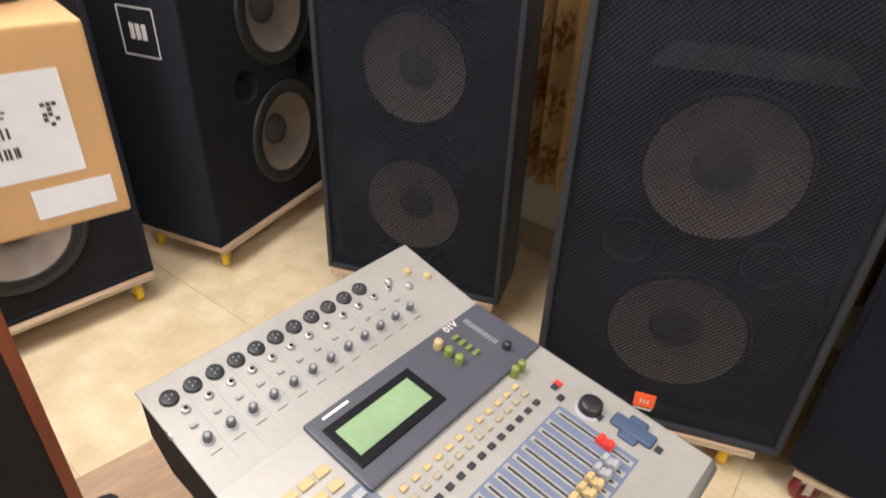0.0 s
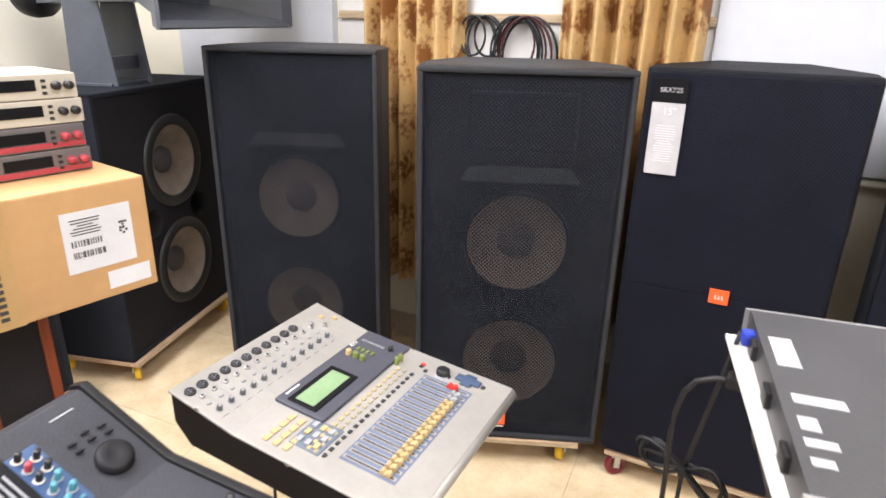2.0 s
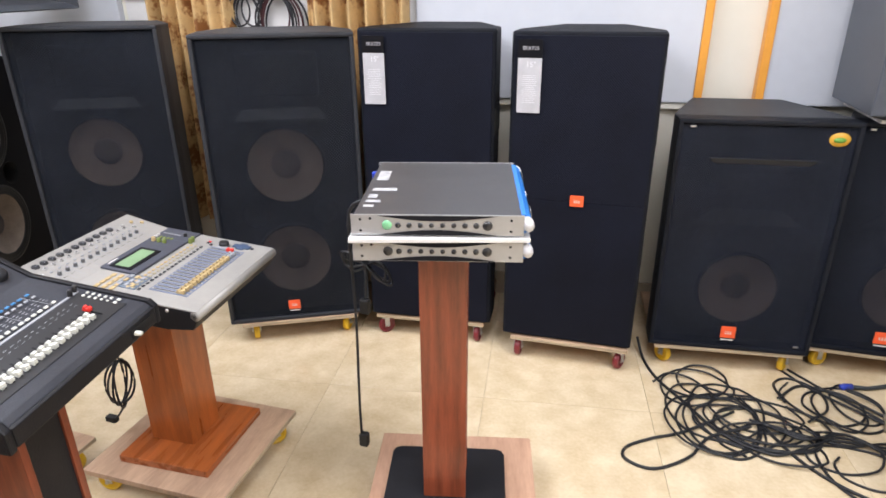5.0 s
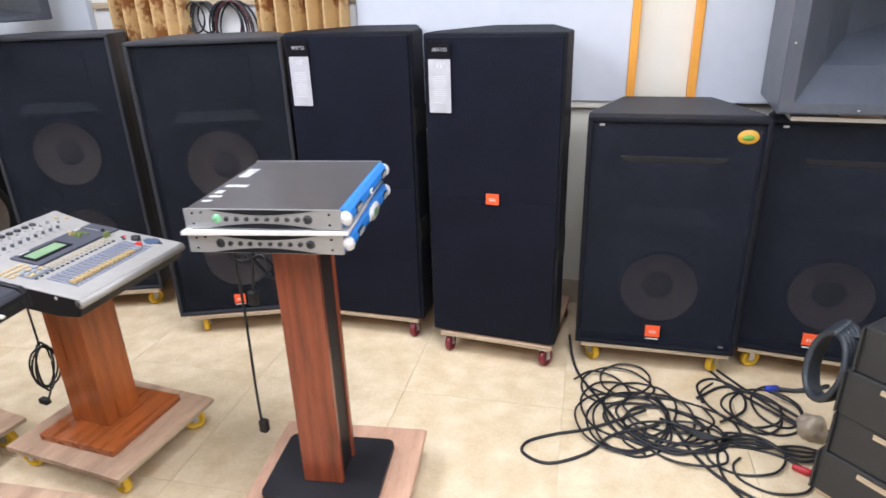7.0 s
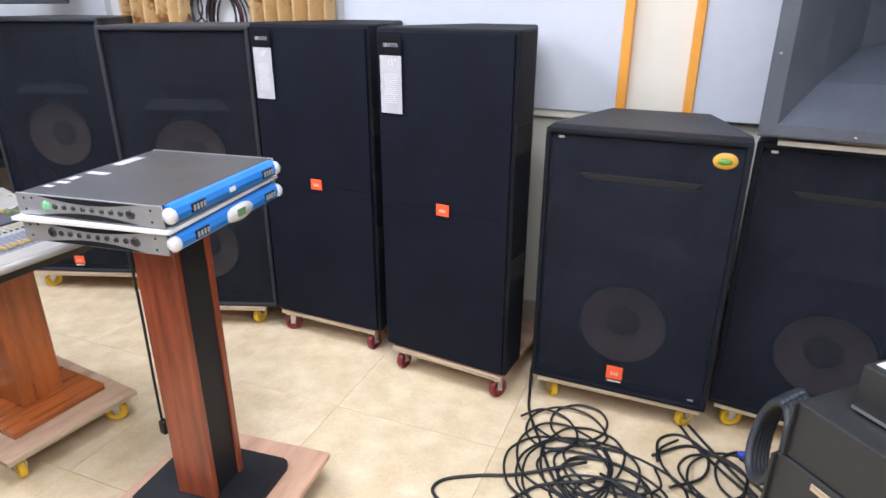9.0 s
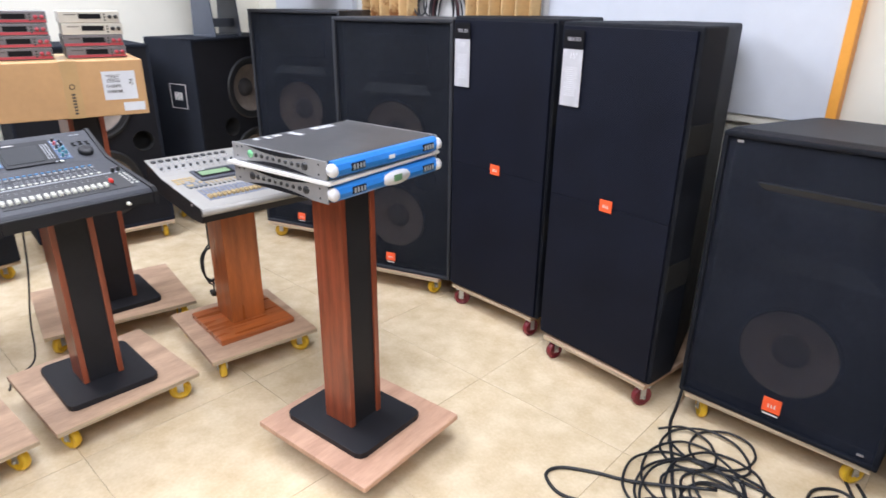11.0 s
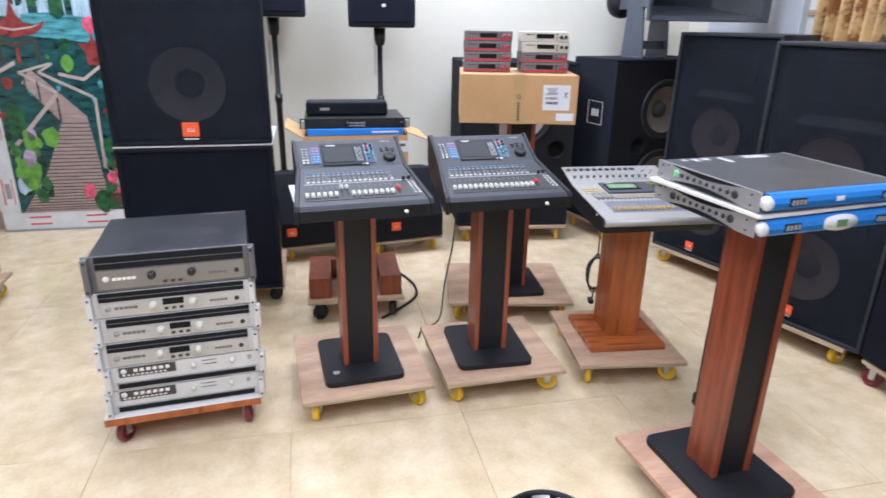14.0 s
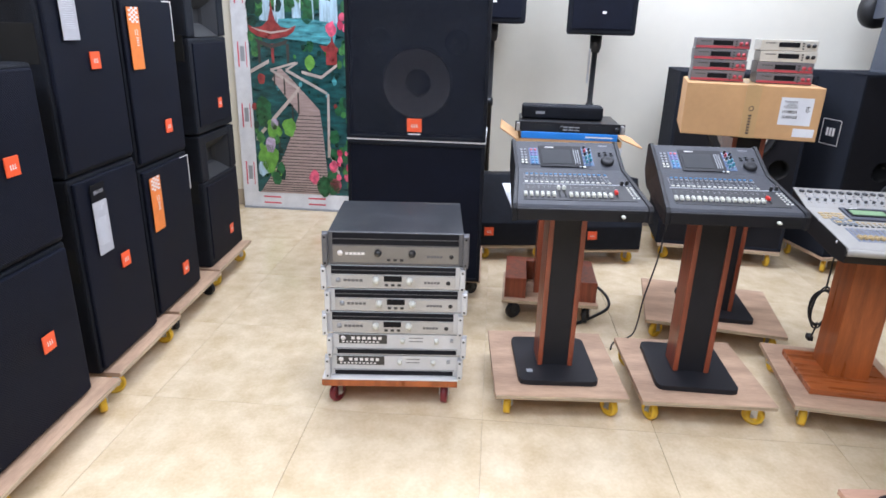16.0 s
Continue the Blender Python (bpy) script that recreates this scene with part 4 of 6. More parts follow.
pedestal(-0.80, -0.0, 94, 0.925, PW + ", carrying a carton", col=(0.13, 0.16))

# all-wood pedestal under the pale mixer
dolly(-0.241, 0.367, 91.5, 0.433, 0.481, top=0.105)
wp = thing("pedestal", T(-0.25, 0.373, 0.105, 0, 0, 93.6), "orange pine veneer pedestal on a square wooden base", "pedestal", "pedestals")
part("base_board", B(0.312, 0.303, 0.024, 0, 0, 0, 0.003), "wood_orange_flat", wp)
part("column", B(0.140, 0.148, 0.496, 0.01, 0.03, 0.024, 0.002), "wood_orange", wp)
part("top_plate", B(0.26, 0.26, 0.012, 0, 0.0, 0.520, 0.001), "plate", wp, "", T(0, 0, 0, 0))

# stand behind the consoles with a stepped wooden foot
dolly(-0.775, -0.77, 97, 0.45, 0.36, "black", top=0.115, label="plywood dolly board on black casters")
ws = thing("pedestal", T(-0.775, -0.77, 0.115, 0, 0, 97), "red-brown wooden pedestal hidden behind the consoles", "pedestal", "pedestals")
for sx in (-1, 1):
    part("foot_block", B(0.10, 0.30, 0.10, sx * 0.165, 0, 0, 0.002), "wood_red", ws)
part("foot_back", B(0.228, 0.05, 0.10, 0, 0.12, 0, 0.002), "wood_red", ws)
part("column", B(0.15, 0.15, 0.56, 0, 0, 0, 0.002), "wood_red", ws)
part("top_board", B(0.40, 0.36, 0.012, 0, 0, 0.56, 0.001), "ply", ws)


# ---- consoles ----
KEY = {}


def key(name, sx, sy, sz, material, bevel=0.0008):
    """Shared small key mesh."""
    k = (name, sx, sy, sz, material)
    if k not in KEY:
        KEY[k] = mesh(name, B(sx, sy, sz, 0, 0, 0, bevel, seg=1), material)
    return KEY[k]


def dial(r, h, material, n=14):
    k = ("dial", r, h, material)
    if k not in KEY:
        KEY[k] = mesh("dial", lathe(bmesh.new(), [(r, 0), (r * 0.92, h * 0.9), (r * 0.8, h), (0, h)], n), material)
    return KEY[k]


def fader_cap(material):
    k = ("fader", material)
    if k not in KEY:
        bm = bmesh.new()
        box(bm, 0.011, 0.021, 0.007, 0, 0, 0, 0.001)
        box(bm, 0.011, 0.006, 0.004, 0, 0.006, 0.006, 0.001)
        box(bm, 0.011, 0.006, 0.004, 0, -0.006, 0.006, 0.001)
        KEY[k] = mesh("fader_cap", bm, material)
    return KEY[k]


def big_console(cx, cy, rz, z0, label, pushed=()):
    """Charcoal digital console: fader deck in front, raised screen panel behind."""
    ob = thing("mixing_console", T(cx, cy, z0, 0, 0, rz), label, "mixing console", "charcoal consoles")
    w = 0.48
    prof = [(-0.255, 0.0), (-0.255, 0.052), (-0.245, 0.062), (0.045, 0.108), (0.225, 0.178), (0.25, 0.172), (0.25, 0.09), (0.20, 0.04), (-0.20, 0.0)]
    bm = bmesh.new()
    prism(bm, prof, w - 0.03, -(w - 0.03) / 2, 0.003, T(0, 0, 0, 90, 0, 90))
    part("body", bm, "console", ob)
    side = [(-0.262, -0.004), (-0.262, 0.050), (-0.25, 0.066), (0.045, 0.113), (0.226, 0.184), (0.256, 0.176), (0.256, 0.085), (0.20, 0.034), (-0.20, -0.004)]
    for sx in (-1, 1):
        part("side_cheek", prism(bmesh.new(), side, 0.017, 0, 0.004, T(sx * (w / 2 - 0.0085) - 0.0085, 0, 0, 90, 0, 90)), "console_dark", ob)
    part("front_lip", B(w - 0.034, 0.012, 0.05, 0, -0.257, 0.001, 0.004), "console_dark", ob)
    # faces: deck and screen panel
    deck = T(0, -0.245, 0.0625, math.degrees(math.atan2(0.046, 0.29)))
    scr = T(0, 0.045, 0.1085, math.degrees(math.atan2(0.07, 0.18)))

    def put(name, me, f, u, v, z=0.001, parent=ob, label="", turn=0.0):
        return part(name, me, "", parent, label, f @ T(u, v, z, 0, 0, turn))

    x0, dx = -0.195, 0.0205
    fd = part("fader_bank", B(0.40, 0.116, 0.002, 0.0, 0.083, 0, 0.0), "bank", ob, "", deck)
    slot = key("slot", 0.004, 0.100, 0.001, "hole", 0)
    scale = key("scale", 0.009, 0.0011, 0.0006, "btn_grey", 0)
    for k in range(17):
        u = x0 + dx * k + (0.006 if k == 16 else 0)
        put("slot", slot, T(), u, 0.085, 0.0022, fd)
        for q in range(8):
            put("scale", scale, T(), u + 0.0075, 0.042 + 0.0115 * q, 0.0022, fd)
        v = 0.052 if k not in pushed else 0.105
        put("fader_cap", fader_cap("btn_white" if k < 16 else "btn_red"), T(), u, v if k < 16 else 0.075, 0.003, fd)
    part("name_strip", B(0.42, 0.006, 0.0012, 0, 0.150, 0.0, 0.0), "btn_grey", ob, "pale strip above the faders", deck)
    kw, kg, kb = key("key", 0.012, 0.008, 0.003, "btn_white"), key("key", 0.012, 0.007, 0.003, "btn_grey"), key("key", 0.012, 0.007, 0.003, "btn_blue")
    for k in range(17):
        u = x0 + dx * k + (0.006 if k == 16 else 0)
        put("key", kw, deck, u, 0.163)
        put("key", kg, deck, u, 0.215)
        put("key", kb, deck, u, 0.232)
        if k % 4 == 0:
            put("line", key("line", 0.0012, 0.085, 0.0006, "btn_grey", 0), deck, u - 0.011, 0.20, 0.0003)
        for q in range(3):
            put("meter", key("meter", 0.009, 0.0016, 0.0008, "btn_grey", 0), deck, u, 0.182 + 0.008 * q, 0.0003)
    for a in range(2):
        for b in range(6):
            put("key", key("key", 0.009, 0.007, 0.003, "btn_white"), deck, 0.195 + 0.016 * a - 0.0, 0.045 + 0.016 * b)
    put("dial", dial(0.007, 0.014, "knob"), deck, 0.183, 0.152)
    put("dial", dial(0.007, 0.014, "knob"), deck, 0.205, 0.156)
    # screen panel
    s = part("screen_bezel", B(0.190, 0.145, 0.003, -0.030, 0.085, 0, 0.001), "screen", ob, "glossy black screen surround", scr)
    part("screen", B(0.128, 0.098, 0.0012, -0.050, 0.080, 0.003), "screen_face", s)
    for k in range(3):
        part("level_meter", B(0.003, 0.095, 0.001, 0.030 + 0.010 * k, 0.083, 0.003), "btn_grey", s)
    part("mark", B(0.040, 0.0035, 0.0008, -0.078, 0.145, 0.003), "mark", s, "pale maker's mark")
    part("key_panel", B(0.040, 0.115, 0.001, -0.150, 0.085, 0), "panel_blue", ob, "blue key panel", scr)
    for a in range(2):
        for b in range(6):
            put("key", key("key", 0.011, 0.010, 0.003, ("btn_blue", "btn_blue", "btn_teal", "btn_purple", "btn_purple", "rx_red")[b]), scr, -0.159 + 0.018 * a, 0.038 + 0.018 * b, 0.0012)
            put("key", key("key", 0.010, 0.009, 0.003, "btn_grey" if b > 1 else "btn_white"), scr, -0.203 + 0.016 * a, 0.036 + 0.018 * b)
    part("key_panel", B(0.046, 0.125, 0.001, 0.088, 0.088, 0), "panel_blue", ob, "blue knob panel", scr)
    for a, b, mt in ((0.078, 0.14, "knob"), (0.098, 0.128, "knob"), (0.078, 0.118, "rx_red"), (0.098, 0.105, "knob"), (0.078, 0.096, "knob"), (0.096, 0.082, "btn_teal"), (0.08, 0.07, "btn_teal"), (0.098, 0.055, "btn_teal"), (0.08, 0.042, "btn_teal")):
        put("dial_ring", dial(0.0078, 0.0016, "btn_white" if mt == "knob" else "btn_grey", 16), scr, a, b, 0.0012)
        put("dial", dial(0.0056, 0.014, mt), scr, a, b, 0.0012)
    for q in range(4):
        put("key", key("key", 0.008, 0.005, 0.002, "btn_teal"), scr, 0.100 + 0.0, 0.036 + 0.024 * q, 0.0012)
    put("key", key("key", 0.012, 0.010, 0.003, "btn_white"), scr, 0.066, 0.014)
    put("key", key("key", 0.009, 0.008, 0.003, "btn_grey"), scr, 0.048, 0.014)
    wheel = part("jog_wheel", lathe(bmesh.new(), [(0.029, 0), (0.028, 0.008), (0.022, 0.011), (0.01, 0.008), (0, 0.008)], 28), "console_dark", ob, "round jog wheel", scr @ T(0.172, 0.055, 0.0005))
    for a in range(3):
        for b in range(2):
            put("key", key("key", 0.013, 0.006, 0.003, "console_dark"), scr, 0.145 + 0.026 * a, 0.098 + 0.016 * b + (0.006 if a == 1 else 0))
    part("lettering_bar", B(0.04, 0.003, 0.0006, 0.17, 0.168, 0), "btn_grey", ob, "small pale model print", scr)
    part("jack_plate", B(0.085, 0.002, 0.026, 0.165, -0.2638, 0.014), "hole", ob, "front headphone jack plate")
    part("jack_knob", lathe(bmesh.new(), [(0.007, 0), (0.006, 0.012), (0, 0.013)], 14), "btn_white", ob, "white headphone knob", T(0.135, -0.265, 0.026, 90))
    return ob


LS = "charcoal digital mixing console with white faders on a pedestal"
def true_shape(p):
    """From the square drawing of the console to its shape: narrower and shorter, wider towards the front."""
    front = min(1.0, max(0.0, (-0.02 - p.y) / 0.235))
    y = -0.19 + (p.y + 0.19) * (0.765 if p.y > -0.19 else 1.1)
    return Vector((p.x * (0.81 + 0.133 * front) - 0.03, y, p.z * 1.04 - 0.016 * front * min(1.0, max(0.0, p.z / 0.06))))


def reshape(ob):
    def bend(m):
        o = m.translation
        cols = [(true_shape(o + m.col[k].to_3d() * 0.004) - true_shape(o)) / 0.004 for k in range(3)]
        r = Matrix((cols[0], cols[1], cols[2])).transposed().to_4x4()
        r.translation = true_shape(o)
        return r

    def visit(child, before, after):
        m = before @ child.matrix_basis
        me = child.data
        if me.users > 1:
            child.matrix_basis = after.inverted() @ bend(m)
            return
        inv = m.inverted()
        for v in me.vertices:
            v.co = inv @ true_shape(m @ v.co)
        child.matrix_basis = after.inverted() @ m
        for g in child.children:
            visit(g, m, m)

    for child in list(ob.children):
        visit(child, Matrix(), Matrix())
    return ob


consoles = [big_console(-0.099, -0.672, 104, 0.750, LS + ", two raised", (6, 7))]
consoles.append(big_console(-0.200, -0.181, 101, 0.750, LS))
for ob in consoles:
    reshape(ob)
single("paper_sheet", B(0.30, 0.42, 0.004, -0.074, 0.03, 0.7455, 0.0), "paper", "white paper sheet under the console", "paper", T(-0.085, -0.685, 0, 0, 0, 104))


def pale_mixer(cx, cy, rz, z0, label):
    """Older grey-white digital mixer with microphone sockets, small lit display and yellow faders."""
    ob = thing("mixing_console", T(cx, cy, z0, 0, 0, rz), label, "mixing console", "")
    w, d = 0.425, 0.50
    prof = [(-0.25, -0.012), (-0.255, 0.0), (-0.25, 0.012), (0.10, 0.0505), (0.245, 0.0885), (0.245, 0.03), (0.21, -0.01), (-0.16, -0.045), (-0.235, -0.04)]
    part("body", prism(bmesh.new(), prof, w, -w / 2, 0.004, T(0, 0, 0, 90, 0, 90)), "console_dark", ob, "black underside and sides")
    top = T(0, -0.25, 0.0125, math.degrees(math.atan2(0.0385, 0.35)))
    back = T(0, 0.10, 0.051, math.degrees(math.atan2(0.038, 0.145)))
    part("top_panel", B(w + 0.002, 0.357, 0.004, 0, 0.1765, 0, 0.0015), "mixer_top", ob, "grey-white control panel", top)
    part("nose", lathe(bmesh.new(), [(0, -w / 2), (0.014, -w / 2), (0.014, w / 2), (0, w / 2)], 20, T(0, 0, 0, 0, 90)), "mixer_top", ob, "", T(0, -0.247, 0.002) )
    part("socket_panel", B(w + 0.002, 0.156, 0.004, 0, 0.078, 0, 0.0015), "mixer_top", ob, "grey-white socket panel", back)

    def put(name, me, f, u, v, z=0.0042):
        return part(name, me, "", ob, "", f @ T(u, v, z))

    # sockets and gain dials
    for k in range(12):
        u = -0.190 + 0.0282 * k
        if k < 11 - 0:
            put("mic_socket", dial(0.0108, 0.004, "knob", 20), back, u, 0.126) if k < 11 else None
            put("socket_face", dial(0.0078, 0.0046, "console", 16), back, u, 0.126) if k < 11 else None
            [put("pin_hole", dial(0.0013, 0.0052, "btn_grey", 6), back, u + 0.0036 * math.cos(2.1 * q), 0.126 + 0.0036 * math.sin(2.1 * q)) for q in range(3)]
        put("jack", dial(0.0056, 0.004, "steel", 12), back, u + 0.006, 0.103)
        put("jack_hole", dial(0.003, 0.0044, "hole", 10), back, u + 0.006, 0.103)
        put("dial_ring", dial(0.0080, 0.0008, "btn_grey", 16), back, u + 0.004, 0.058)
        put("gain_dial", dial(0.0055, 0.011, "knob_grey"), back, u + 0.004, 0.058)
        put("dial_cap", dial(0.0035, 0.0118, "btn_grey", 10), back, u + 0.004, 0.058)
        put("print_line", key("line", 0.014, 0.0009, 0.0004, "ink", 0), back, u + 0.003, 0.040)
        put("pad_key", key("key", 0.009, 0.0055, 0.003, "btn_grey"), back, u + 0.002, 0.081)
        put("divider", key("line", 0.001, 0.12, 0.0004, "btn_grey", 0), back, u + 0.0165, 0.075)
    for k in range(4):
        put("jack", dial(0.006, 0.005, "btn_yellow" if k > 1 else "steel", 12), back, 0.135 + 0.019 * k, 0.112 - 0.024 * (k % 2))
    # slate display area
    disp = part("display_panel", B(0.235, 0.112, 0.008, 0.015, 0.300, 0.003, 0.003), "grey_blue", ob, "slate display panel", top)
    part("bezel", B(0.136, 0.066, 0.003, -0.024, 0.302, 0.0105, 0.001), "screen", disp)
    part("lcd", B(0.114, 0.042, 0.001, -0.026, 0.302, 0.0134), "lcd", disp, "lit green display")
    part("mark", B(0.038, 0.0035, 0.0006, -0.062, 0.347, 0.0108), "mark", disp, "pale maker's mark")
    part("display_wing", B(0.078, 0.112, 0.006, 0.171, 0.300, 0.003, 0.002), "grey_blue", ob, "slate key panel", top)
    text(disp, "01V", 0.015, "mark", T(0.142, 0.343, 0.0112), "lettering")
    for a in range(4):
        put("key", key("key", 0.012, 0.006, 0.003, "btn_green"), top, 0.130, 0.329 - 0.012 * a, 0.0112)
    for a, mt in ((0.062, "btn_yellow"), (0.085, "btn_green"), (0.108, "btn_green")):
        put("dial", dial(0.0066, 0.012, mt), top, 0.101, 0.334 - 0.78 * (a - 0.062), 0.0112)
    for a in range(14):
        put("meter", key("meter", 0.008, 0.002, 0.0006, "btn_grey", 0), top, 0.168, 0.343 - 0.0042 * a, 0.0095)
    for a in range(2):
        put("dial", dial(0.006, 0.016, "btn_green"), top, 0.142 + 0.014 * a, 0.238)
    put("dial", dial(0.006, 0.010, "knob"), top, 0.170, 0.272, 0.0095)
    # key rows over the faders
    for k in range(17):
        u = -0.165 + 0.0182 * k
        for v, mt in ((0.225, "btn_yellow"), (0.210, "btn_olive"), (0.192, "console")):
            put("key", key("key", 0.0095, 0.007, 0.003, mt), top, u, v)
    for a in range(3):
        for b in range(4):
            put("key", key("key", 0.017, 0.011, 0.003, "btn_yellow"), top, -0.185 + 0.021 * b, 0.235 + 0.0 + 0.022 * a + 0.02) if not (b > 1 and a == 0) else None
    part("key_block", B(0.075, 0.062, 0.003, -0.135, 0.232, 0.003, 0.001), "btn_steel", ob, "blue-grey key block", top) 
    for a in range(3):
        for b in range(3):
            put("key", key("key", 0.015, 0.010, 0.003, "btn_yellow" if (a + b) % 3 == 0 else "btn_grey"), top, -0.157 + 0.022 * a, 0.215 + 0.018 * b, 0.0065)
    # faders
    bank = part("fader_bank", B(0.300, 0.110, 0.0012, -0.045 + 0.04, 0.115, 0.0035), "slot_blue", ob, "pale blue fader field", top)
    for k in range(17):
        u = -0.145 + 0.0172 * k + (0.003 if k > 15 else 0)
        put("fader_lane", key("lane", 0.0085, 0.104, 0.0006, "mixer_top", 0), top, u, 0.115, 0.0049)
        put("slot", key("slot", 0.0028, 0.095, 0.0006, "slot", 0), top, u, 0.115, 0.0056)
        put("fader_cap", fader_cap("btn_yellow" if k < 14 else ("btn_grey" if k < 16 else "btn_red")), top, u, 0.083 if k != 16 else 0.10, 0.006)
    # right-hand controls
    put("wheel_seat", dial(0.019, 0.002, "btn_grey", 24), top, 0.168, 0.140)
    put("jog_dial", dial(0.0155, 0.013, "knob", 24), top, 0.168, 0.140)
    part("cursor_pad", B(0.022, 0.055, 0.006, 0.178, 0.085, 0.003, 0.004), "btn_blue2", ob, "slate blue cursor pad", top @ T(0, 0, 0))
    part("cursor_pad", B(0.042, 0.024, 0.005, 0.178, 0.085, 0.003, 0.004), "btn_blue2", ob, "slate blue cursor pad", top)
    for a, b in ((0.165, 0.19), (0.155, 0.175), (0.165, 0.125), (0.175, 0.05)):
        put("key", key("key", 0.010, 0.008, 0.003, "console"), top, a, b)
    put("key", key("key", 0.010, 0.010, 0.003, "btn_red"), top, 0.172, 0.190)
    for q, yy in enumerate((0.18, -0.02, -0.17)):
        part("screw", lathe(bmesh.new(), [(0.005, 0), (0.005, 0.002), (0, 0.003)], 12), "steel", ob, "", T(-w / 2, yy, 0.012 + 0.19 * (yy + 0.17), 0, -90, 0))
    return ob


pale_mixer(-0.264, 0.381, 95.75, 0.679, "grey-white digital mixer with yellow faders and lit display")


# ---- amplifiers on the near pedestal ----
def blue_amp(z0, label, lens, oval):
    ob = thing("amplifier", T(0.589, 0.411, z0, 0, 0, 105), label, "amplifier", "blue amplifiers")
    w, d, h = 0.42, 0.345, 0.044
    part("body", B(w - 0.01, d, h, 0, 0.0, 0, 0.001), "amp_top", ob, "dark grey metal case")
    # silver side panels with a waisted dark cut and a row of round knobs
    for sx in (-1, 1):
        sp = part("side_panel", B(0.004, d + 0.012, h + 0.001, sx * (w / 2 - 0.003), 0, -0.0005, 0.0005), "amp_silver", ob, "silver side panel")
        for zz, rx in ((h - 0.001, 1), (0.001, -1)):
            bm = bmesh.new()
            n = 12
            vs = [(-d * 0.36 + d * 0.72 * k / n) for k in range(n + 1)]
            a = [bm.verts.new((sx * (w / 2 + 0.0003), v, zz)) for v in vs]
            b = [bm.verts.new((sx * (w / 2 + 0.0003), v, zz - rx * 0.0115 * math.sin(math.pi * (k / n)))) for k, v in enumerate(vs)]
            for k in range(n):
                if k == 0:
                    bm.faces.new((a[0], a[1], b[1]))
                elif k == n - 1:
                    bm.faces.new((a[k], a[k + 1], b[k]))
                else:
                    bm.faces.new((a[k], a[k + 1], b[k + 1], b[k]))
            part("dark_cut", bm, "baffle", sp)
        for k in range(10):
            r = 0.0105 if k in (0, 9) else 0.0068 - 0.0016 * math.sin(math.pi * k / 9)
            v = d * 0.30 - d * 0.60 * k / 9
            part("knob", lathe(bmesh.new(), [(r, 0), (r * 0.9, 0.003), (0, 0.0035)], 16), "green_lens" if (k == 0 and lens) else "knob", sp, "green lens" if (k == 0 and lens) else "", T(sx * (w / 2 - 0.001), v, h / 2, 0, 90 * sx, 0))
        for yy, zz in ((d * 0.46, 0.010), (d * 0.46, 0.034), (d * 0.40, 0.036), (-d * 0.44, 0.010), (-d * 0.44, 0.034)):
            part("screw", lathe(bmesh.new(), [(0.003, 0), (0, 0.0015)], 8), "hole", sp, "", T(sx * (w / 2 - 0.001), yy, zz, 0, 90 * sx, 0))
    # rounded blue front
    bm = bmesh.new()
    prof = [(0, 0.001), (-0.010, 0.002), (-0.020, 0.010), (-0.024, 0.022), (-0.020, 0.034), (-0.010, 0.042), (0, 0.043)]
    prism(bm, [(-p[0], p[1]) for p in prof][::-1], w - 0.03, -(w - 0.03) / 2, 0, T(0, -d / 2, 0, 90, 0, -90))
    part("fascia", bm, "amp_blue", ob, "rounded bright blue front")
    for sx in (-1, 1):
        part("end_cap", lathe(bmesh.new(), [(0, -0.008), (0.011, -0.007), (0.017, 0.0), (0.0155, 0.008), (0.008, 0.014), (0, 0.015)], 24), "amp_white", ob, "white rounded end cap", T(sx * (w / 2 - 0.012), -d / 2 - 0.012, 0.022, 0, 0, 0) @ T(0, 0, 0, 70, 0, 0))
    for x in (-0.12, 0.15):
        part("vent", B(0.048, 0.004, 0.018, x, -d / 2 - 0.0225, 0.013, 0.003), "baffle", ob, "dark vent with level lights")
        for q in range(4):
            part("vent_bar", B(0.006, 0.002, 0.012, x - 0.016 + 0.011 * q, -d / 2 - 0.025, 0.016), "btn_grey", ob)
    if oval:
        part("display_surround", lathe(bmesh.new(), [(0.055, 0), (0.05, 0.005), (0, 0.006)], 32), "amp_white", ob, "silver oval display surround", T(0.02, -d / 2 - 0.0195, 0.022, 90) @ Matrix.Diagonal((1, 0.36, 1, 1)))
        part("display", B(0.030, 0.002, 0.017, 0.02, -d / 2 - 0.0262, 0.0135), "lcd_dim", ob, "small green display")
    else:
        part("mark", B(0.022, 0.002, 0.010, 0.0, -d / 2 - 0.0235, 0.018), "mark", ob, "white maker's mark")
    # paper labels on the lid, sockets behind
    if not oval:
        for x, y, a, b in ((0.08, 0.157, 0.08, 0.028), (-0.035, 0.140, 0.020, 0.056), (-0.085, 0.160, 0.026, 0.020), (-0.120, 0.155, 0.015, 0.032), (-0.152, 0.160, 0.014, 0.022)):
            part("paper_label", B(a, b, 0.0006, x, y - 0.01, h), "tag_pale", ob, "white printed paper label")
    for x in (-0.12, 0.0, 0.12):
        part("rear_socket", B(0.03, 0.008, 0.022, x, d / 2 + 0.003, 0.010, 0.002), "knob", ob)
    return ob


blue_amp(0.910, "silver and blue rack amplifier with oval display", False, True)
single("board", B(0.44, 0.375, 0.008, 0.0, 0.008, 0.9565, 0.001), "board_white", "white board between the two amplifiers", "board", T(0.594, 0.411, 0, 0, 0, 107))
blue_amp(0.968, "silver and blue rack amplifier with a dark lid", True, False)


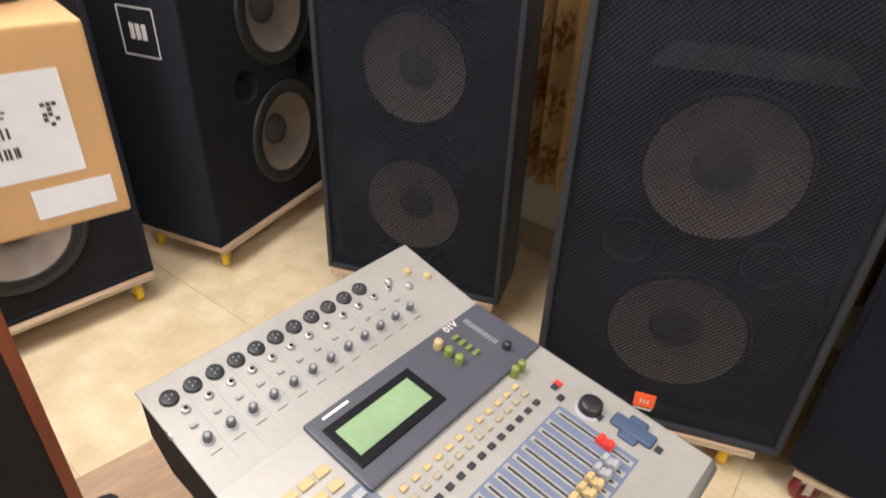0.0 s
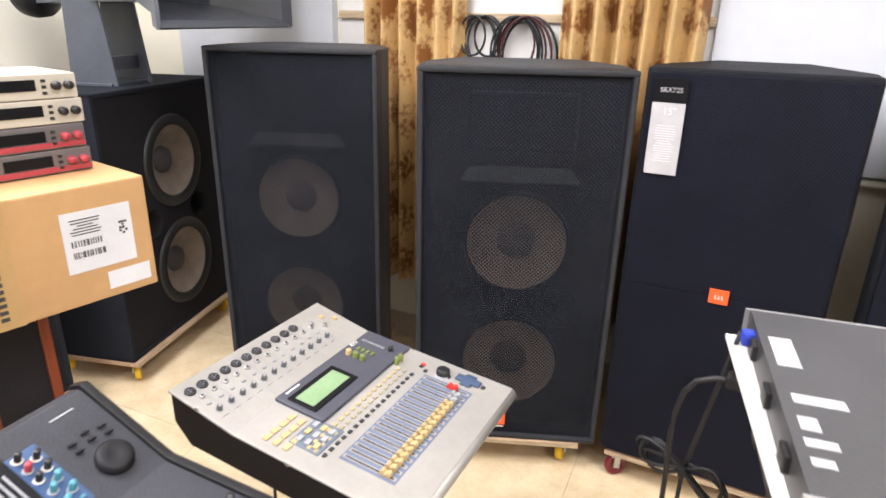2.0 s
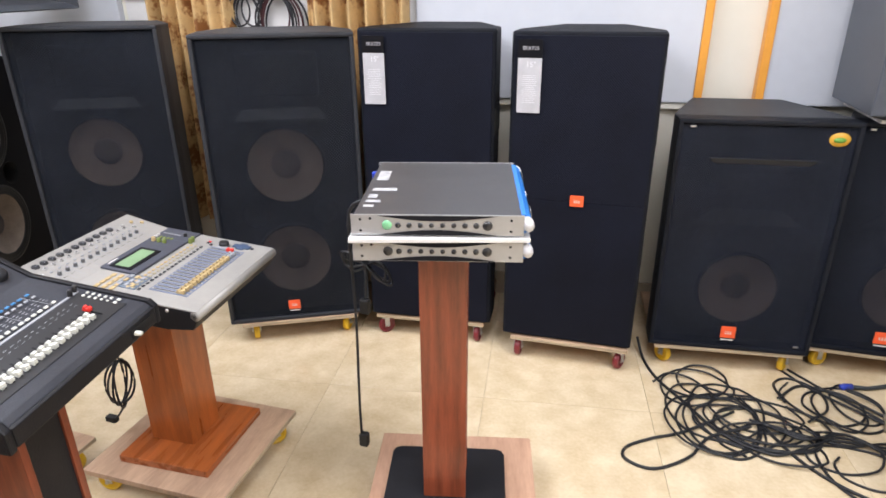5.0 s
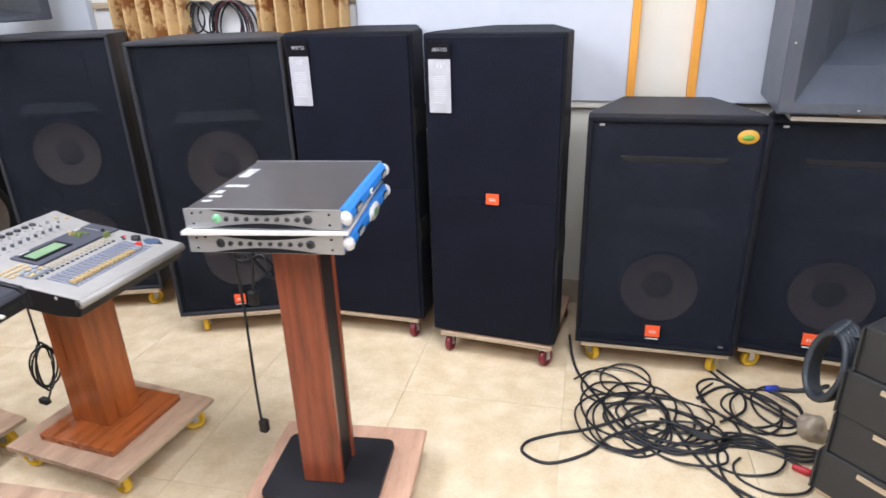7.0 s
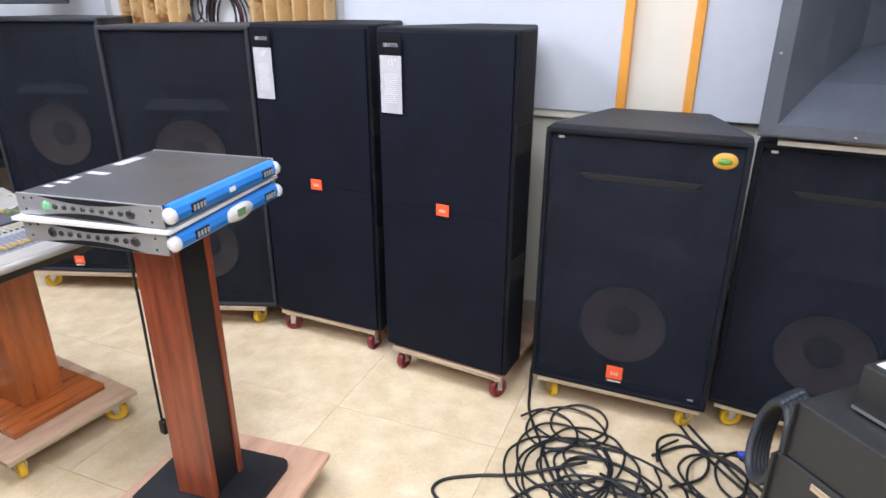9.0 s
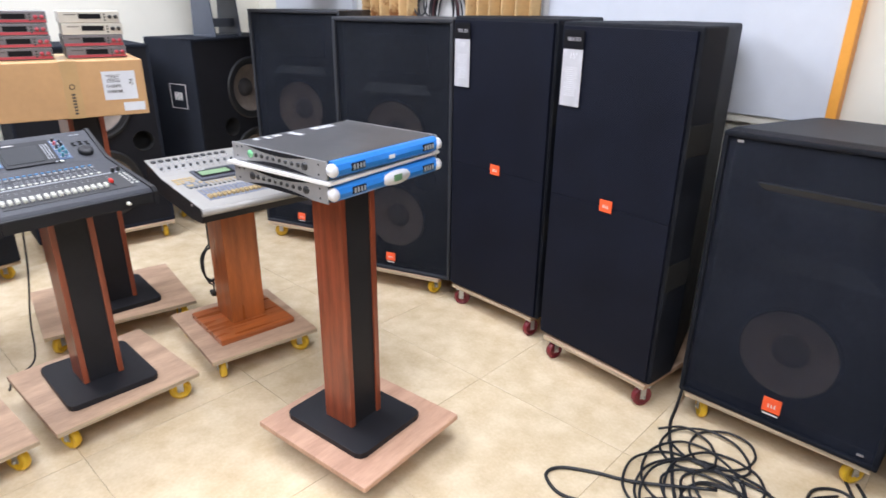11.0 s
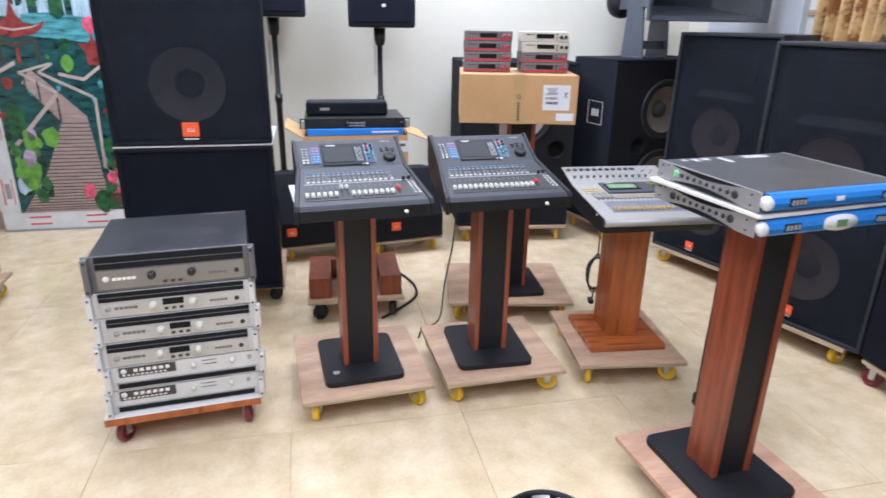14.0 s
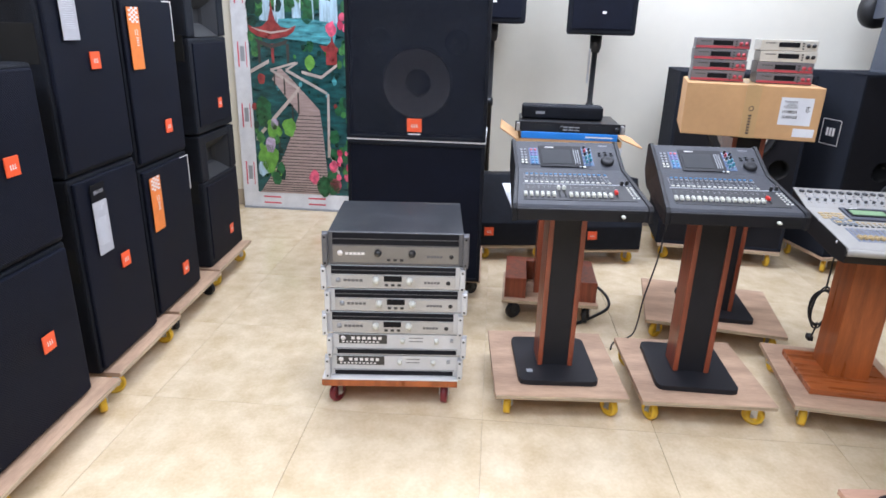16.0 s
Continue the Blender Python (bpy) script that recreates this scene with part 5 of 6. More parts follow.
def cable(name, pts, r, material, label, smooth=8, category="cable"):
    """A cable through a few points, rounded by a Catmull-Rom pass."""
    p = [Vector(q) for q in pts]
    p = [2 * p[0] - p[1], *p, 2 * p[-1] - p[-2]]
    out = []
    for i in range(1, len(p) - 2):
        for k in range(smooth):
            t = k / smooth
            out.append(0.5 * (2 * p[i] + (p[i + 1] - p[i - 1]) * t + (2 * p[i - 1] - 5 * p[i] + 4 * p[i + 1] - p[i + 2]) * t * t + (3 * p[i] - p[i - 1] - 3 * p[i + 1] + p[i + 2]) * t ** 3))
    out.append(p[-2])
    return single(name, tube(bmesh.new(), out, r), material, label, category)


# power cords hanging behind the amplifiers
cord = thing("power_cord", T(), "black power cord with a plug hanging behind the amplifiers", "cable", "power cords")
drop = [(0.385, 0.480, 0.934), (0.350, 0.472, 0.934), (0.326, 0.469, 0.922), (0.312, 0.470, 0.898), (0.305, 0.473, 0.86)]
drop += [(0.303 + 0.005 * math.sin(5 * a), 0.474 + 0.006 * a, 0.82 - 0.655 * a) for a in [k / 16 for k in range(17)]]
part("cord", tube(bmesh.new(), drop, 0.0042), "cable", cord)
part("connector", B(0.036, 0.026, 0.020, 0.382, 0.480, 0.924, 0.005), "rubber", cord)
part("plug", B(0.028, 0.024, 0.045, 0.306, 0.480, 0.125, 0.006), "rubber", cord)
cord = thing("power_cord", T(), "short black power cord with plug, slack tied in loops", "cable", "power cords")
part("cord", tube(bmesh.new(), [(0.365 - 0.042 * a, 0.535 - 0.005 * a, 0.985 - 0.268 * a) for a in [k / 12 for k in range(13)]], 0.0036), "cable", cord)
part("cord", tube(bmesh.new(), [(0.323 + 0.001 * a, 0.53 - 0.022 * a, 0.717 - 0.095 * a) for a in [k / 8 for k in range(9)]], 0.0036), "cable", cord)
part("plug", B(0.028, 0.024, 0.045, 0.324, 0.507, 0.580, 0.006), "rubber", cord)
part("tie", B(0.012, 0.022, 0.020, 0.323, 0.53, 0.708, 0.003), "rubber", cord)
for k in range(3):
    part("loop", tube(bmesh.new(), [(0.323 + (0.064 + 0.008 * k) * math.sin(a), 0.53 + 0.012 * (k - 1) * math.sin(a + k), 0.718 + (0.030 - 0.006 * k) * math.sin(2 * a + 0.25 * k) - (0.012 * k + 0.008) * math.sin(a)) for a in [2 * math.pi * q / 24 for q in range(25)]], 0.0034, 6), "cable", cord)
sc = thing("blue_plug", T(0.395, 0.512, 0.982, 0, 0, 20), "bright blue speaker plug at the amplifier's back", "plug")
part("plug", B(0.055, 0.022, 0.022, 0, 0, 0, 0.006), "plug_blue", sc)
part("collar", B(0.014, 0.026, 0.026, 0.030, 0, -0.002, 0.003), "steel", sc)

# ---- amplifier stack on a small dolly ----
dolly(0.054, -1.308, 104.5, 0.489, 0.435, "red", top=0.118, thick=0.028, board="wood_orange", inset=0.045, label="small wooden dolly on dark red casters under the amplifier stack")


def rack_amp(z0, h, kind, dx=0.0, d=0.385):
    lab = {"black": "black rack amplifier with grey front", "silver": "silver rack amplifier with a dark grille strip", "old": "older silver rack amplifier with dark name plate"}[kind]
    ob = thing("amplifier", T(0.245, -1.239, z0, 0, 0, 104.3) @ T(dx, 0, 0), lab, "amplifier", "stacked amplifiers")
    w = 0.455
    part("body", B(w, d, h - 0.004, 0, d / 2 + 0.006, 0.002, 0.002), "lid_black" if kind == "black" else "silver", ob, "metal case")
    front = "grey_front" if kind == "black" else "silver"
    part("front_panel", B(w + 0.04, 0.006, h - 0.004, 0, 0.003, 0.002, 0.001), front, ob)
    for sx in (-1, 1):
        bm = bmesh.new()
        box(bm, 0.018, 0.03, h - 0.006, sx * (w / 2 + 0.008), -0.012, 0.003, 0.004)
        part("handle", bm, front, ob)
        for zz in (0.014, h - 0.014):
            part("screw", lathe(bmesh.new(), [(0.004, 0), (0, 0.002)], 8), "hole", ob, "", T(sx * (w / 2 + 0.008), -0.0275, zz, 90))
    if kind == "old":
        part("name_plate", B(0.17, 0.002, h * 0.40, -0.12, -0.001, h * 0.55), "ink", ob, "dark name plate")
        for k in range(6):
            part("letter_bar", B(0.012, 0.001, h * 0.13, -0.155 + 0.019 * k, -0.0025, h * 0.74), "mark", ob)
        for k in range(10):
            part("letter_bar", B(0.008, 0.001, h * 0.06, -0.19 + 0.0135 * k, -0.0025, h * 0.60), "mark", ob)
        part("logo", lathe(bmesh.new(), [(0.009, 0), (0.009, 0.0008), (0, 0.0008)], 16), "mark", ob, "round maker's mark", T(-0.19, -0.002, h * 0.80, 90))
        for x in (0.02, 0.14):
            part("knob", lathe(bmesh.new(), [(0.009, 0), (0.008, 0.014), (0, 0.015)], 16), "btn_white", ob, "", T(x, 0, h * 0.72, 90))
        for k in range(8):
            part("print_bar", B(0.012, 0.001, 0.002, 0.05 + 0.012 * (k % 4), -0.0005, h * (0.66 + 0.16 * (k // 4))), "ink", ob)
        part("switch", B(0.012, 0.004, 0.014, 0.195, -0.002, h * 0.66, 0.001), "btn_grey", ob)
        part("foam_strip", B(w - 0.03, 0.002, h * 0.20, 0, -0.0005, 0.006), "baffle", ob, "black foam strip")
        part("shelf_line", B(w - 0.02, 0.003, 0.003, 0, -0.001, h * 0.30), "btn_grey", ob)
    else:
        part("grille_strip", B(w - 0.03, 0.003, h * 0.34, 0, -0.001, h * 0.62, 0.001), "baffle", ob, "black grille strip")
        part("strip_line", B(w - 0.03, 0.003, 0.002, 0, -0.003, h * 0.78), "grey_front", ob)
        lo = part("control_field", B(w - 0.03, 0.003, h * 0.50, 0, -0.001, h * 0.08, 0.001), "field_grey" if kind == "black" else "amp_silver", ob)
        for x in (-0.06, 0.055):
            part("knob", lathe(bmesh.new(), [(0.0125, 0), (0.011, 0.014), (0, 0.016)], 20), "knob" if kind == "black" else "btn_white", lo, "", T(x, -0.002, h * 0.38, 90))
        part("display", B(0.062, 0.002, h * 0.24, -0.002, -0.003, h * 0.33), "screen" if kind != "black" else "field_grey", lo)
        for q in range(3):
            part("key", B(0.012, 0.003, 0.008, -0.024 + 0.022 * q, -0.0035, h * 0.14), "knob", lo)
        part("logo", lathe(bmesh.new(), [(0.0095, 0), (0.0095, 0.001), (0, 0.001)], 16), "btn_grey" if kind == "silver" else "mark", lo, "round maker's mark", T(-0.188, -0.0025, h * 0.36, 90))
        for k in range(5):
            part("letter_bar", B(0.011, 0.001, 0.009, -0.165 + 0.0135 * k, -0.003, h * 0.31), "grey_front" if kind == "silver" else "mark", lo)
        for k in range(5):
            part("letter_bar", B(0.009, 0.001, 0.008, 0.110 + 0.011 * k, -0.003, h * 0.26), "grey_front", lo)
        part("switch", lathe(bmesh.new(), [(0.008, 0), (0.007, 0.003), (0, 0.003)], 14), "knob", lo, "round power switch", T(0.188, -0.002, h * 0.30, 90))
    return ob


single("board", B(0.49, 0.43, 0.006, 0, 0, 0, 0.001), "board_white", "thin pale sheet under the amplifier stack", "board", T(0.06, -1.303, 0.1182, 0, 0, 104.3))
zz = 0.1245
for k, (kind, h) in enumerate((("old", 0.085), ("old", 0.085), ("silver", 0.086), ("silver", 0.086), ("silver", 0.087), ("black", 0.119))):
    rack_amp(zz, h, kind, (-0.004, 0.006, -0.008, 0.004, -0.006, 0.002)[k])
    zz += h + 0.0005
part_lid = single("label_strip", B(0.11, 0.014, 0.0008, 0.14, 0.37, zz - 0.0022), "ink", "dark printed strip on the amplifier lid", "label", T(0.245, -1.239, 0, 0, 0, 104.3))

# ---- carton with radio receivers ----
ct = thing("carton", T(-0.606, -0.034, 0.936, 0, 0, 86), "brown cardboard carton with shipping labels, taped shut", "carton")
cw_, ch_, cd_ = 0.50, 0.205, 0.385
part("box", B(cw_, cd_, ch_, 0, cd_ / 2, 0, 0.004), "carton", ct)
part("tape", B(0.055, 0.001, ch_, 0.0, -0.0008, 0), "carton_tape", ct, "brown packing tape")
part("tape", B(0.055, cd_, 0.001, 0.0, cd_ / 2, ch_ + 0.0002), "carton_tape", ct, "brown packing tape")
lb = part("shipping_label", B(0.115, 0.001, 0.105, 0.16, -0.001, 0.060), "paper", ct, "white shipping label with barcodes")
part("shipping_label", B(0.075, 0.001, 0.032, 0.20, -0.0016, 0.016), "paper", ct, "small white label")
bm = bmesh.new()
rnd = random.Random(3)
for row, zz_ in enumerate((0.085, 0.105)):
    x = 0.115
    while x < 0.165:
        ww_ = rnd.uniform(0.0008, 0.003)
        box(bm, ww_, 0.0008, 0.011, x, -0.0017, zz_)
        x += ww_ + rnd.uniform(0.001, 0.003)
part("barcode", bm, "ink", lb)
bm = bmesh.new()
for k in range(6):
    part("print_line", B(0.05 * rnd.uniform(0.4, 1), 0.0008, 0.0018, 0.14, -0.0017, 0.125 + 0.005 * k), "ink", lb)
for k in range(5):
    for q in range(3):
        if rnd.random() < 0.7:
            box(bm, 0.004, 0.0008, 0.004, 0.196 + 0.005 * q, -0.0017, 0.11 + 0.005 * k)
part("print", bm, "ink", lb)
bm = bmesh.new()
for k in range(7):
    box(bm, 0.012, 0.0008, 0.0065, 0.0, -0.0018, 0.015 + 0.0115 * k)
part("letter_bars", bm, "ink", ct, "upright row of dark print")
part("logo", lathe(bmesh.new(), [(0.009, 0), (0.010, 0.0006), (0.0075, 0.0006), (0.007, 0)], 20), "ink", ct, "round dark print", T(0.0, -0.0014, 0.115, 90))


def receiver(x, z, kind, y=0.11):
    pale = kind == "pale"
    ob = thing("radio_receiver", T(-0.606, -0.034, 0.936, 0, 0, 86) @ T(x, y, z), "half-width radio receiver, pale silver" if pale else "half-width radio receiver, grey with pinkish red lower band", "receiver", "receivers on the carton")
    part("case", B(0.205, 0.17, 0.041, 0, 0.085, 0.001, 0.002), "cream_metal" if pale else "rx_grey", ob)
    if not pale:
        part("band", B(0.20, 0.002, 0.009, 0, -0.0008, 0.004), "rx_red", ob, "red lower band")
    part("display", B(0.075, 0.002, 0.018, 0.0, -0.001, 0.015), "screen", ob)
    for k in range(2):
        part("knob", lathe(bmesh.new(), [(0.0075, 0), (0.007, 0.01), (0, 0.011)], 14), "knob" if pale else "rx_red", ob, "", T(0.068 + 0.02 * k, 0, 0.022, 90))
    for k in range(3):
        part("key", B(0.007, 0.002, 0.005, 0.05, -0.001, 0.008 + 0.01 * k), "knob", ob)
    part("print_bar", B(0.04, 0.001, 0.003, -0.065, -0.0005, 0.028), "ink", ob)


for k in range(4):
    receiver(-0.135 + 0.003 * (k % 2), 0.2055 + 0.0425 * k, "red")
    receiver(0.115 - 0.004 * (k % 2), 0.2055 + 0.0425 * k, "red" if k < 2 else "pale")


# ---- behind the consoles: open carton with a rack receiver and a black bar ----
bc = T(-0.705, -0.735, 0.6875, 0, 0, 98)
oc = thing("carton", bc, "open brown cardboard carton with raised flaps", "carton")
for x, y, a, b in ((0, 0, 0.46, 0.006), (0, 0.30, 0.46, 0.006), (-0.23, 0.15, 0.006, 0.294), (0.23, 0.15, 0.006, 0.294)):
    part("side", B(a, b, 0.175, x, y, 0.0), "carton", oc)
part("bottom", B(0.454, 0.294, 0.006, 0, 0.15, 0), "carton", oc)
part("flap", B(0.10, 0.28, 0.005, 0, 0, 0), "carton", oc, "raised carton flap", T(-0.266, 0.14, 0.188, 0, 32, 0))
part("flap", B(0.10, 0.28, 0.005, 0, 0, 0), "carton", oc, "half-raised carton flap", T(0.276, 0.14, 0.166, 0, 20, 0))
part("label", B(0.09, 0.001, 0.05, 0.19, -0.0036, 0.10), "paper", oc, "white printed label with bars")
part("label_bar", B(0.06, 0.001, 0.012, 0.19, -0.0045, 0.125), "ink", oc)
bb = thing("blue_case", bc, "flat bright blue case lying across the carton", "case")
part("lid", B(0.425, 0.30, 0.030, 0, 0.15, 0.176, 0.004), "case_blue", bb)
part("print_bar", B(0.12, 0.001, 0.006, 0.13, -0.0005, 0.188), "mark", bb)
rk = thing("rack_receiver", bc, "black rack receiver with two small displays", "receiver")
part("case", B(0.44, 0.28, 0.042, 0.0, 0.16, 0.207, 0.002), "knob", rk)
part("front_panel", B(0.483, 0.006, 0.044, 0.0, 0.015, 0.206, 0.001), "plate", rk)
for x in (-0.11, 0.13):
    part("display", B(0.09, 0.002, 0.022, x, 0.0115, 0.217), "screen_face", rk)
    part("knob", lathe(bmesh.new(), [(0.009, 0), (0.008, 0.012), (0, 0.013)], 14), "knob", rk, "", T(x + 0.075, 0.012, 0.228, 90))
for k in range(3):
    for q in range(2):
        part("key", B(0.022, 0.002, 0.006, -0.02 + 0.026 * k, 0.0115, 0.215 + 0.012 * q), "btn_grey", rk)
for sx in (-1, 1):
    part("handle", B(0.016, 0.03, 0.036, sx * 0.228, 0.002, 0.21, 0.004), "steel", rk)
br = thing("sound_bar", bc, "short black rounded speaker bar on the rack receiver", "loudspeaker")
part("body", B(0.365, 0.10, 0.062, -0.03, 0.14, 0.2515, 0.014, seg=3), "black", br)
part("mark", B(0.04, 0.001, 0.012, -0.13, 0.0893, 0.275), "btn_grey", br)

# ---- loudspeakers on poles by the west wall ----
for py, up, lab in ((-0.675, 0.0, "black loudspeaker on a black pole stand"), (-1.31, 0.05, "black loudspeaker on a pole behind the bass cabinets")):
    st = thing("speaker_stand", T(-1.95, py, 0, 0, 0, 98), lab.replace("black loudspeaker on a ", "slim ").replace("slim black pole stand", "slim black pole stand with tripod legs").replace("slim pole", "slim black pole"), "stand", "speaker stands")
    part("pole", lathe(bmesh.new(), [(0, 0.06), (0.019, 0.06), (0.019, 0.85), (0.024, 0.85), (0.024, 0.90), (0.0165, 0.90), (0.0165, 1.30 + up), (0, 1.30 + up)], 20), "knob", st)
    part("collar", lathe(bmesh.new(), [(0.026, 1.20 + up), (0.034, 1.23 + up), (0.036, 1.30 + up), (0, 1.30 + up)], 20), "knob", st)
    for k in range(3):
        a = radians(90 + 120 * k)
        part("leg", tube(bmesh.new(), [(0.02 * math.cos(a), 0.02 * math.sin(a), 0.42), (0.30 * math.cos(a), 0.30 * math.sin(a), 0.012)], 0.010), "knob", st)
    part("strap", B(0.012, 0.004, 0.20, -0.032, -0.02, 1.02), "steel", st, "clear plastic tag hanging from the collar")
    ob = thing("loudspeaker", T(-1.95, py, 1.303 + up, 0, 0, 98), lab, "loudspeaker", "pole loudspeakers")
    bm = bmesh.new()
    prism(bm, [(-0.198, -0.17), (0.198, -0.17), (0.15, 0.16), (-0.15, 0.16)], 0.62, 0, 0.02, seg=3)
    part("body", bm, "black", ob)
    part("grille", B(0.34, 0.012, 0.56, 0, -0.170, 0.03, 0.004), "grille_dense", ob)
    part("mark", B(0.022, 0.002, 0.014, 0.01, -0.1775, 0.115), "mark", ob)

# ---- printed mural door leaning on the west wall ----
md = thing("mural_panel", T(-1.935, -3.135, 0.0, 0, 0, 98.5) @ T(0, 0, 0, -1.0, 0, 0), "glossy printed garden picture panel in a white film-wrapped frame", "picture panel")
MW, MH = 0.95, 2.05
part("backing", B(MW, 0.03, MH, MW / 2, 0.016, 0.012, 0.002), "frame_white", md)
part("sill", B(MW, 0.05, 0.012, MW / 2, 0.015, 0.0), "btn_grey", md)
FX, FZ = 0.115, 0.125
FRAME = "red printed film on the frame"
for k in range(5):
    part("frame_print", B(0.010, 0.001, 0.17, 0.035, 0.0006, 0.18 + 0.42 * k), "pink", md, FRAME)
    part("frame_print", B(0.006, 0.001, 0.17, 0.092, 0.0006, 0.18 + 0.42 * k), "pink", md, FRAME)
    part("frame_print", B(0.030, 0.001, 0.10, 0.064, 0.0006, 0.22 + 0.42 * k), "btn_grey", md, "grey print on the frame film")
for k in range(3):
    for q in range(2):
        part("frame_print", B(0.13, 0.001, 0.012, 0.22 + 0.34 * k, 0.0006, 0.04 + 0.045 * q), "pink", md, FRAME)


def flat(points, material, y, name="picture_area", z=0.0):
    """A flat painted area of the picture, in fractions of its width and height."""
    b = bmesh.new()
    pw, ph = MW - 2 * FX + 0.02, 1.80
    b.faces.new([b.verts.new((FX + min(1, u * (0.86 if y else 1)) * pw, -0.0008 - 0.0004 * y, FZ + min(1, v * 1.2) * ph)) for u, v in points])
    part(name, b, material, md)


flat([(0, 0), (1, 0), (1, 1), (0, 1)], "pic_water", 0, "picture_ground")
flat([(0, 0.60), (0.4, 0.585), (1, 0.60), (1, 1), (0, 1)], "leaf", 1)
for u0, u1 in ((0.14, 0.42), (0.50, 0.60), (0.66, 0.74), (0.80, 1.0)):
    flat([(u0, 0.56), (u1, 0.55), (u1 - 0.02, 1.0), (u0 + 0.01, 1.0)], "pic_fall", 2)
flat([(0.30, 0.51), (0.95, 0.49), (1, 0.555), (0.6, 0.57), (0.35, 0.565)], "pic_lake", 3)
flat([(0.60, 0.565), (0.66, 0.55), (0.73, 0.565), (0.72, 0.62), (0.66, 0.63)], "leaf", 3)
# boardwalk
flat([(0.03, 0.0), (0.86, 0.0), (0.80, 0.20), (0.77, 0.285), (0.47, 0.38), (0.33, 0.42), (0.24, 0.38), (0.53, 0.27), (0.33, 0.13)], "pic_boards", 4, "boardwalk")
for k in range(26):
    v = 0.006 + 0.27 * (k / 26) ** 1.15
    a = 0.03 + 0.50 * min(1, v / 0.27) ** 0.9
    flat([(a, v), (0.86 - 0.32 * v, v), (0.86 - 0.32 * v, v + 0.0026), (a, v + 0.0026)], "ink", 5, "board_gap")
# rails
for a, b, w_ in (((0.02, 0.175), (0.55, 0.345), 0.016), ((0.55, 0.345), (0.23, 0.405), 0.010), ((0.23, 0.405), (0.52, 0.43), 0.007), ((0.40, 0.405), (0.86, 0.335), 0.010), ((0.40, 0.405), (0.54, 0.43), 0.007), ((0.0, 0.395), (0.22, 0.43), 0.012), ((0.58, 0.40), (0.80, 0.385), 0.010), ((0.80, 0.385), (0.98, 0.425), 0.010)):
    flat([a, b, (b[0], b[1] + w_), (a[0], a[1] + w_)], "pic_rail", 6, "rail")
flat([(0.845, 0.13), (0.875, 0.13), (0.885, 0.338), (0.86, 0.338)], "pic_rail", 6, "rail")
flat([(0.85, 0.15), (0.98, 0.06), (0.98, 0.09), (0.86, 0.18)], "pic_rail", 6, "rail")
for u, v0, v1 in ((0.28, 0.14, 0.25), (0.45, 0.21, 0.30), (0.52, 0.27, 0.34), (0.26, 0.36, 0.40), (0.37, 0.33, 0.385)):
    flat([(u, v0), (u + 0.018, v0), (u + 0.018, v1), (u, v1)], "ink", 6, "rail_post")
# pavilion
flat([(-0.0, 0.548), (0.02, 0.528), (0.10, 0.512), (0.26, 0.503), (0.43, 0.512), (0.51, 0.528), (0.54, 0.548), (0.46, 0.537), (0.37, 0.541), (0.31, 0.560), (0.285, 0.590), (0.272, 0.625), (0.258, 0.590), (0.23, 0.560), (0.16, 0.541), (0.07, 0.537)], "pic_red", 7, "pavilion_roof")
flat([(0.03, 0.540), (0.12, 0.528), (0.26, 0.520), (0.42, 0.528), (0.51, 0.540), (0.42, 0.533), (0.26, 0.526), (0.12, 0.533)], "pic_rail", 8, "pavilion_trim")
flat([(0.07, 0.505), (0.26, 0.487), (0.44, 0.503), (0.42, 0.49), (0.26, 0.475), (0.10, 0.49)], "ink", 8, "pavilion_eave")
for u in (0.10, 0.25, 0.42):
    flat([(u, 0.43), (u + 0.03, 0.43), (u + 0.03, 0.49), (u, 0.49)], "pic_red" if u == 0.25 else "ink", 6, "pavilion_post")
flat([(0.79, 0.490), (0.84, 0.470), (0.98, 0.466), (1.0, 0.480), (0.97, 0.486), (0.945, 0.500), (0.93, 0.525), (0.915, 0.500), (0.87, 0.486)], "pic_red", 7, "pavilion_roof")
flat([(0.86, 0.43), (0.98, 0.43), (0.98, 0.47), (0.86, 0.47)], "pic_red", 6, "pavilion_wall")
rnd = random.Random(11)


def blob(u, v, r, material, y, name):
    flat([(u + r * rnd.uniform(0.75, 1.1) * math.cos(6.283 * k / 11), v + 0.42 * r * rnd.uniform(0.75, 1.1) * math.sin(6.283 * k / 11)) for k in range(11)], material, y, name)


for u, v, r, mt, nm in ((0.16, 0.12, 0.12, "leaf_bright", "lily_leaf"), (0.22, 0.215, 0.07, "leaf_bright", "lily_leaf"), (0.41, 0.225, 0.08, "leaf_bright", "lily_leaf"), (0.12, 0.28, 0.11, "leaf", "lily_leaf"), (0.08, 0.085, 0.07, "pic_fall", "lily_leaf"), (0.18, 0.165, 0.07, "pic_lily", "flower"), (0.24, 0.235, 0.05, "pic_lily", "flower"), (0.90, 0.045, 0.10, "leaf", "bush"), (0.80, 0.03, 0.09, "leaf", "bush"), (0.93, 0.20, 0.06, "leaf", "bush"), (0.92, 0.14, 0.05, "leaf", "bush"), (0.68, 0.06, 0.065, "pic_pink", "flower"), (0.93, 0.035, 0.07, "pic_pink", "flower"), (0.91, 0.10, 0.05, "pic_pink", "flower"), (0.92, 0.54, 0.06, "pic_pink", "flower"), (0.95, 0.30, 0.02, "pic_red", "flower"), (0.02, 0.29, 0.03, "pic_red", "flower"), (0.12, 0.38, 0.05, "pic_red", "lantern"), (0.68, 0.435, 0.06, "leaf_bright", "bush"), (0.05, 0.70, 0.12, "leaf", "bush"), (0.04, 0.80, 0.14, "leaf", "bush")):
    blob(u, v, r, mt, 9, nm)

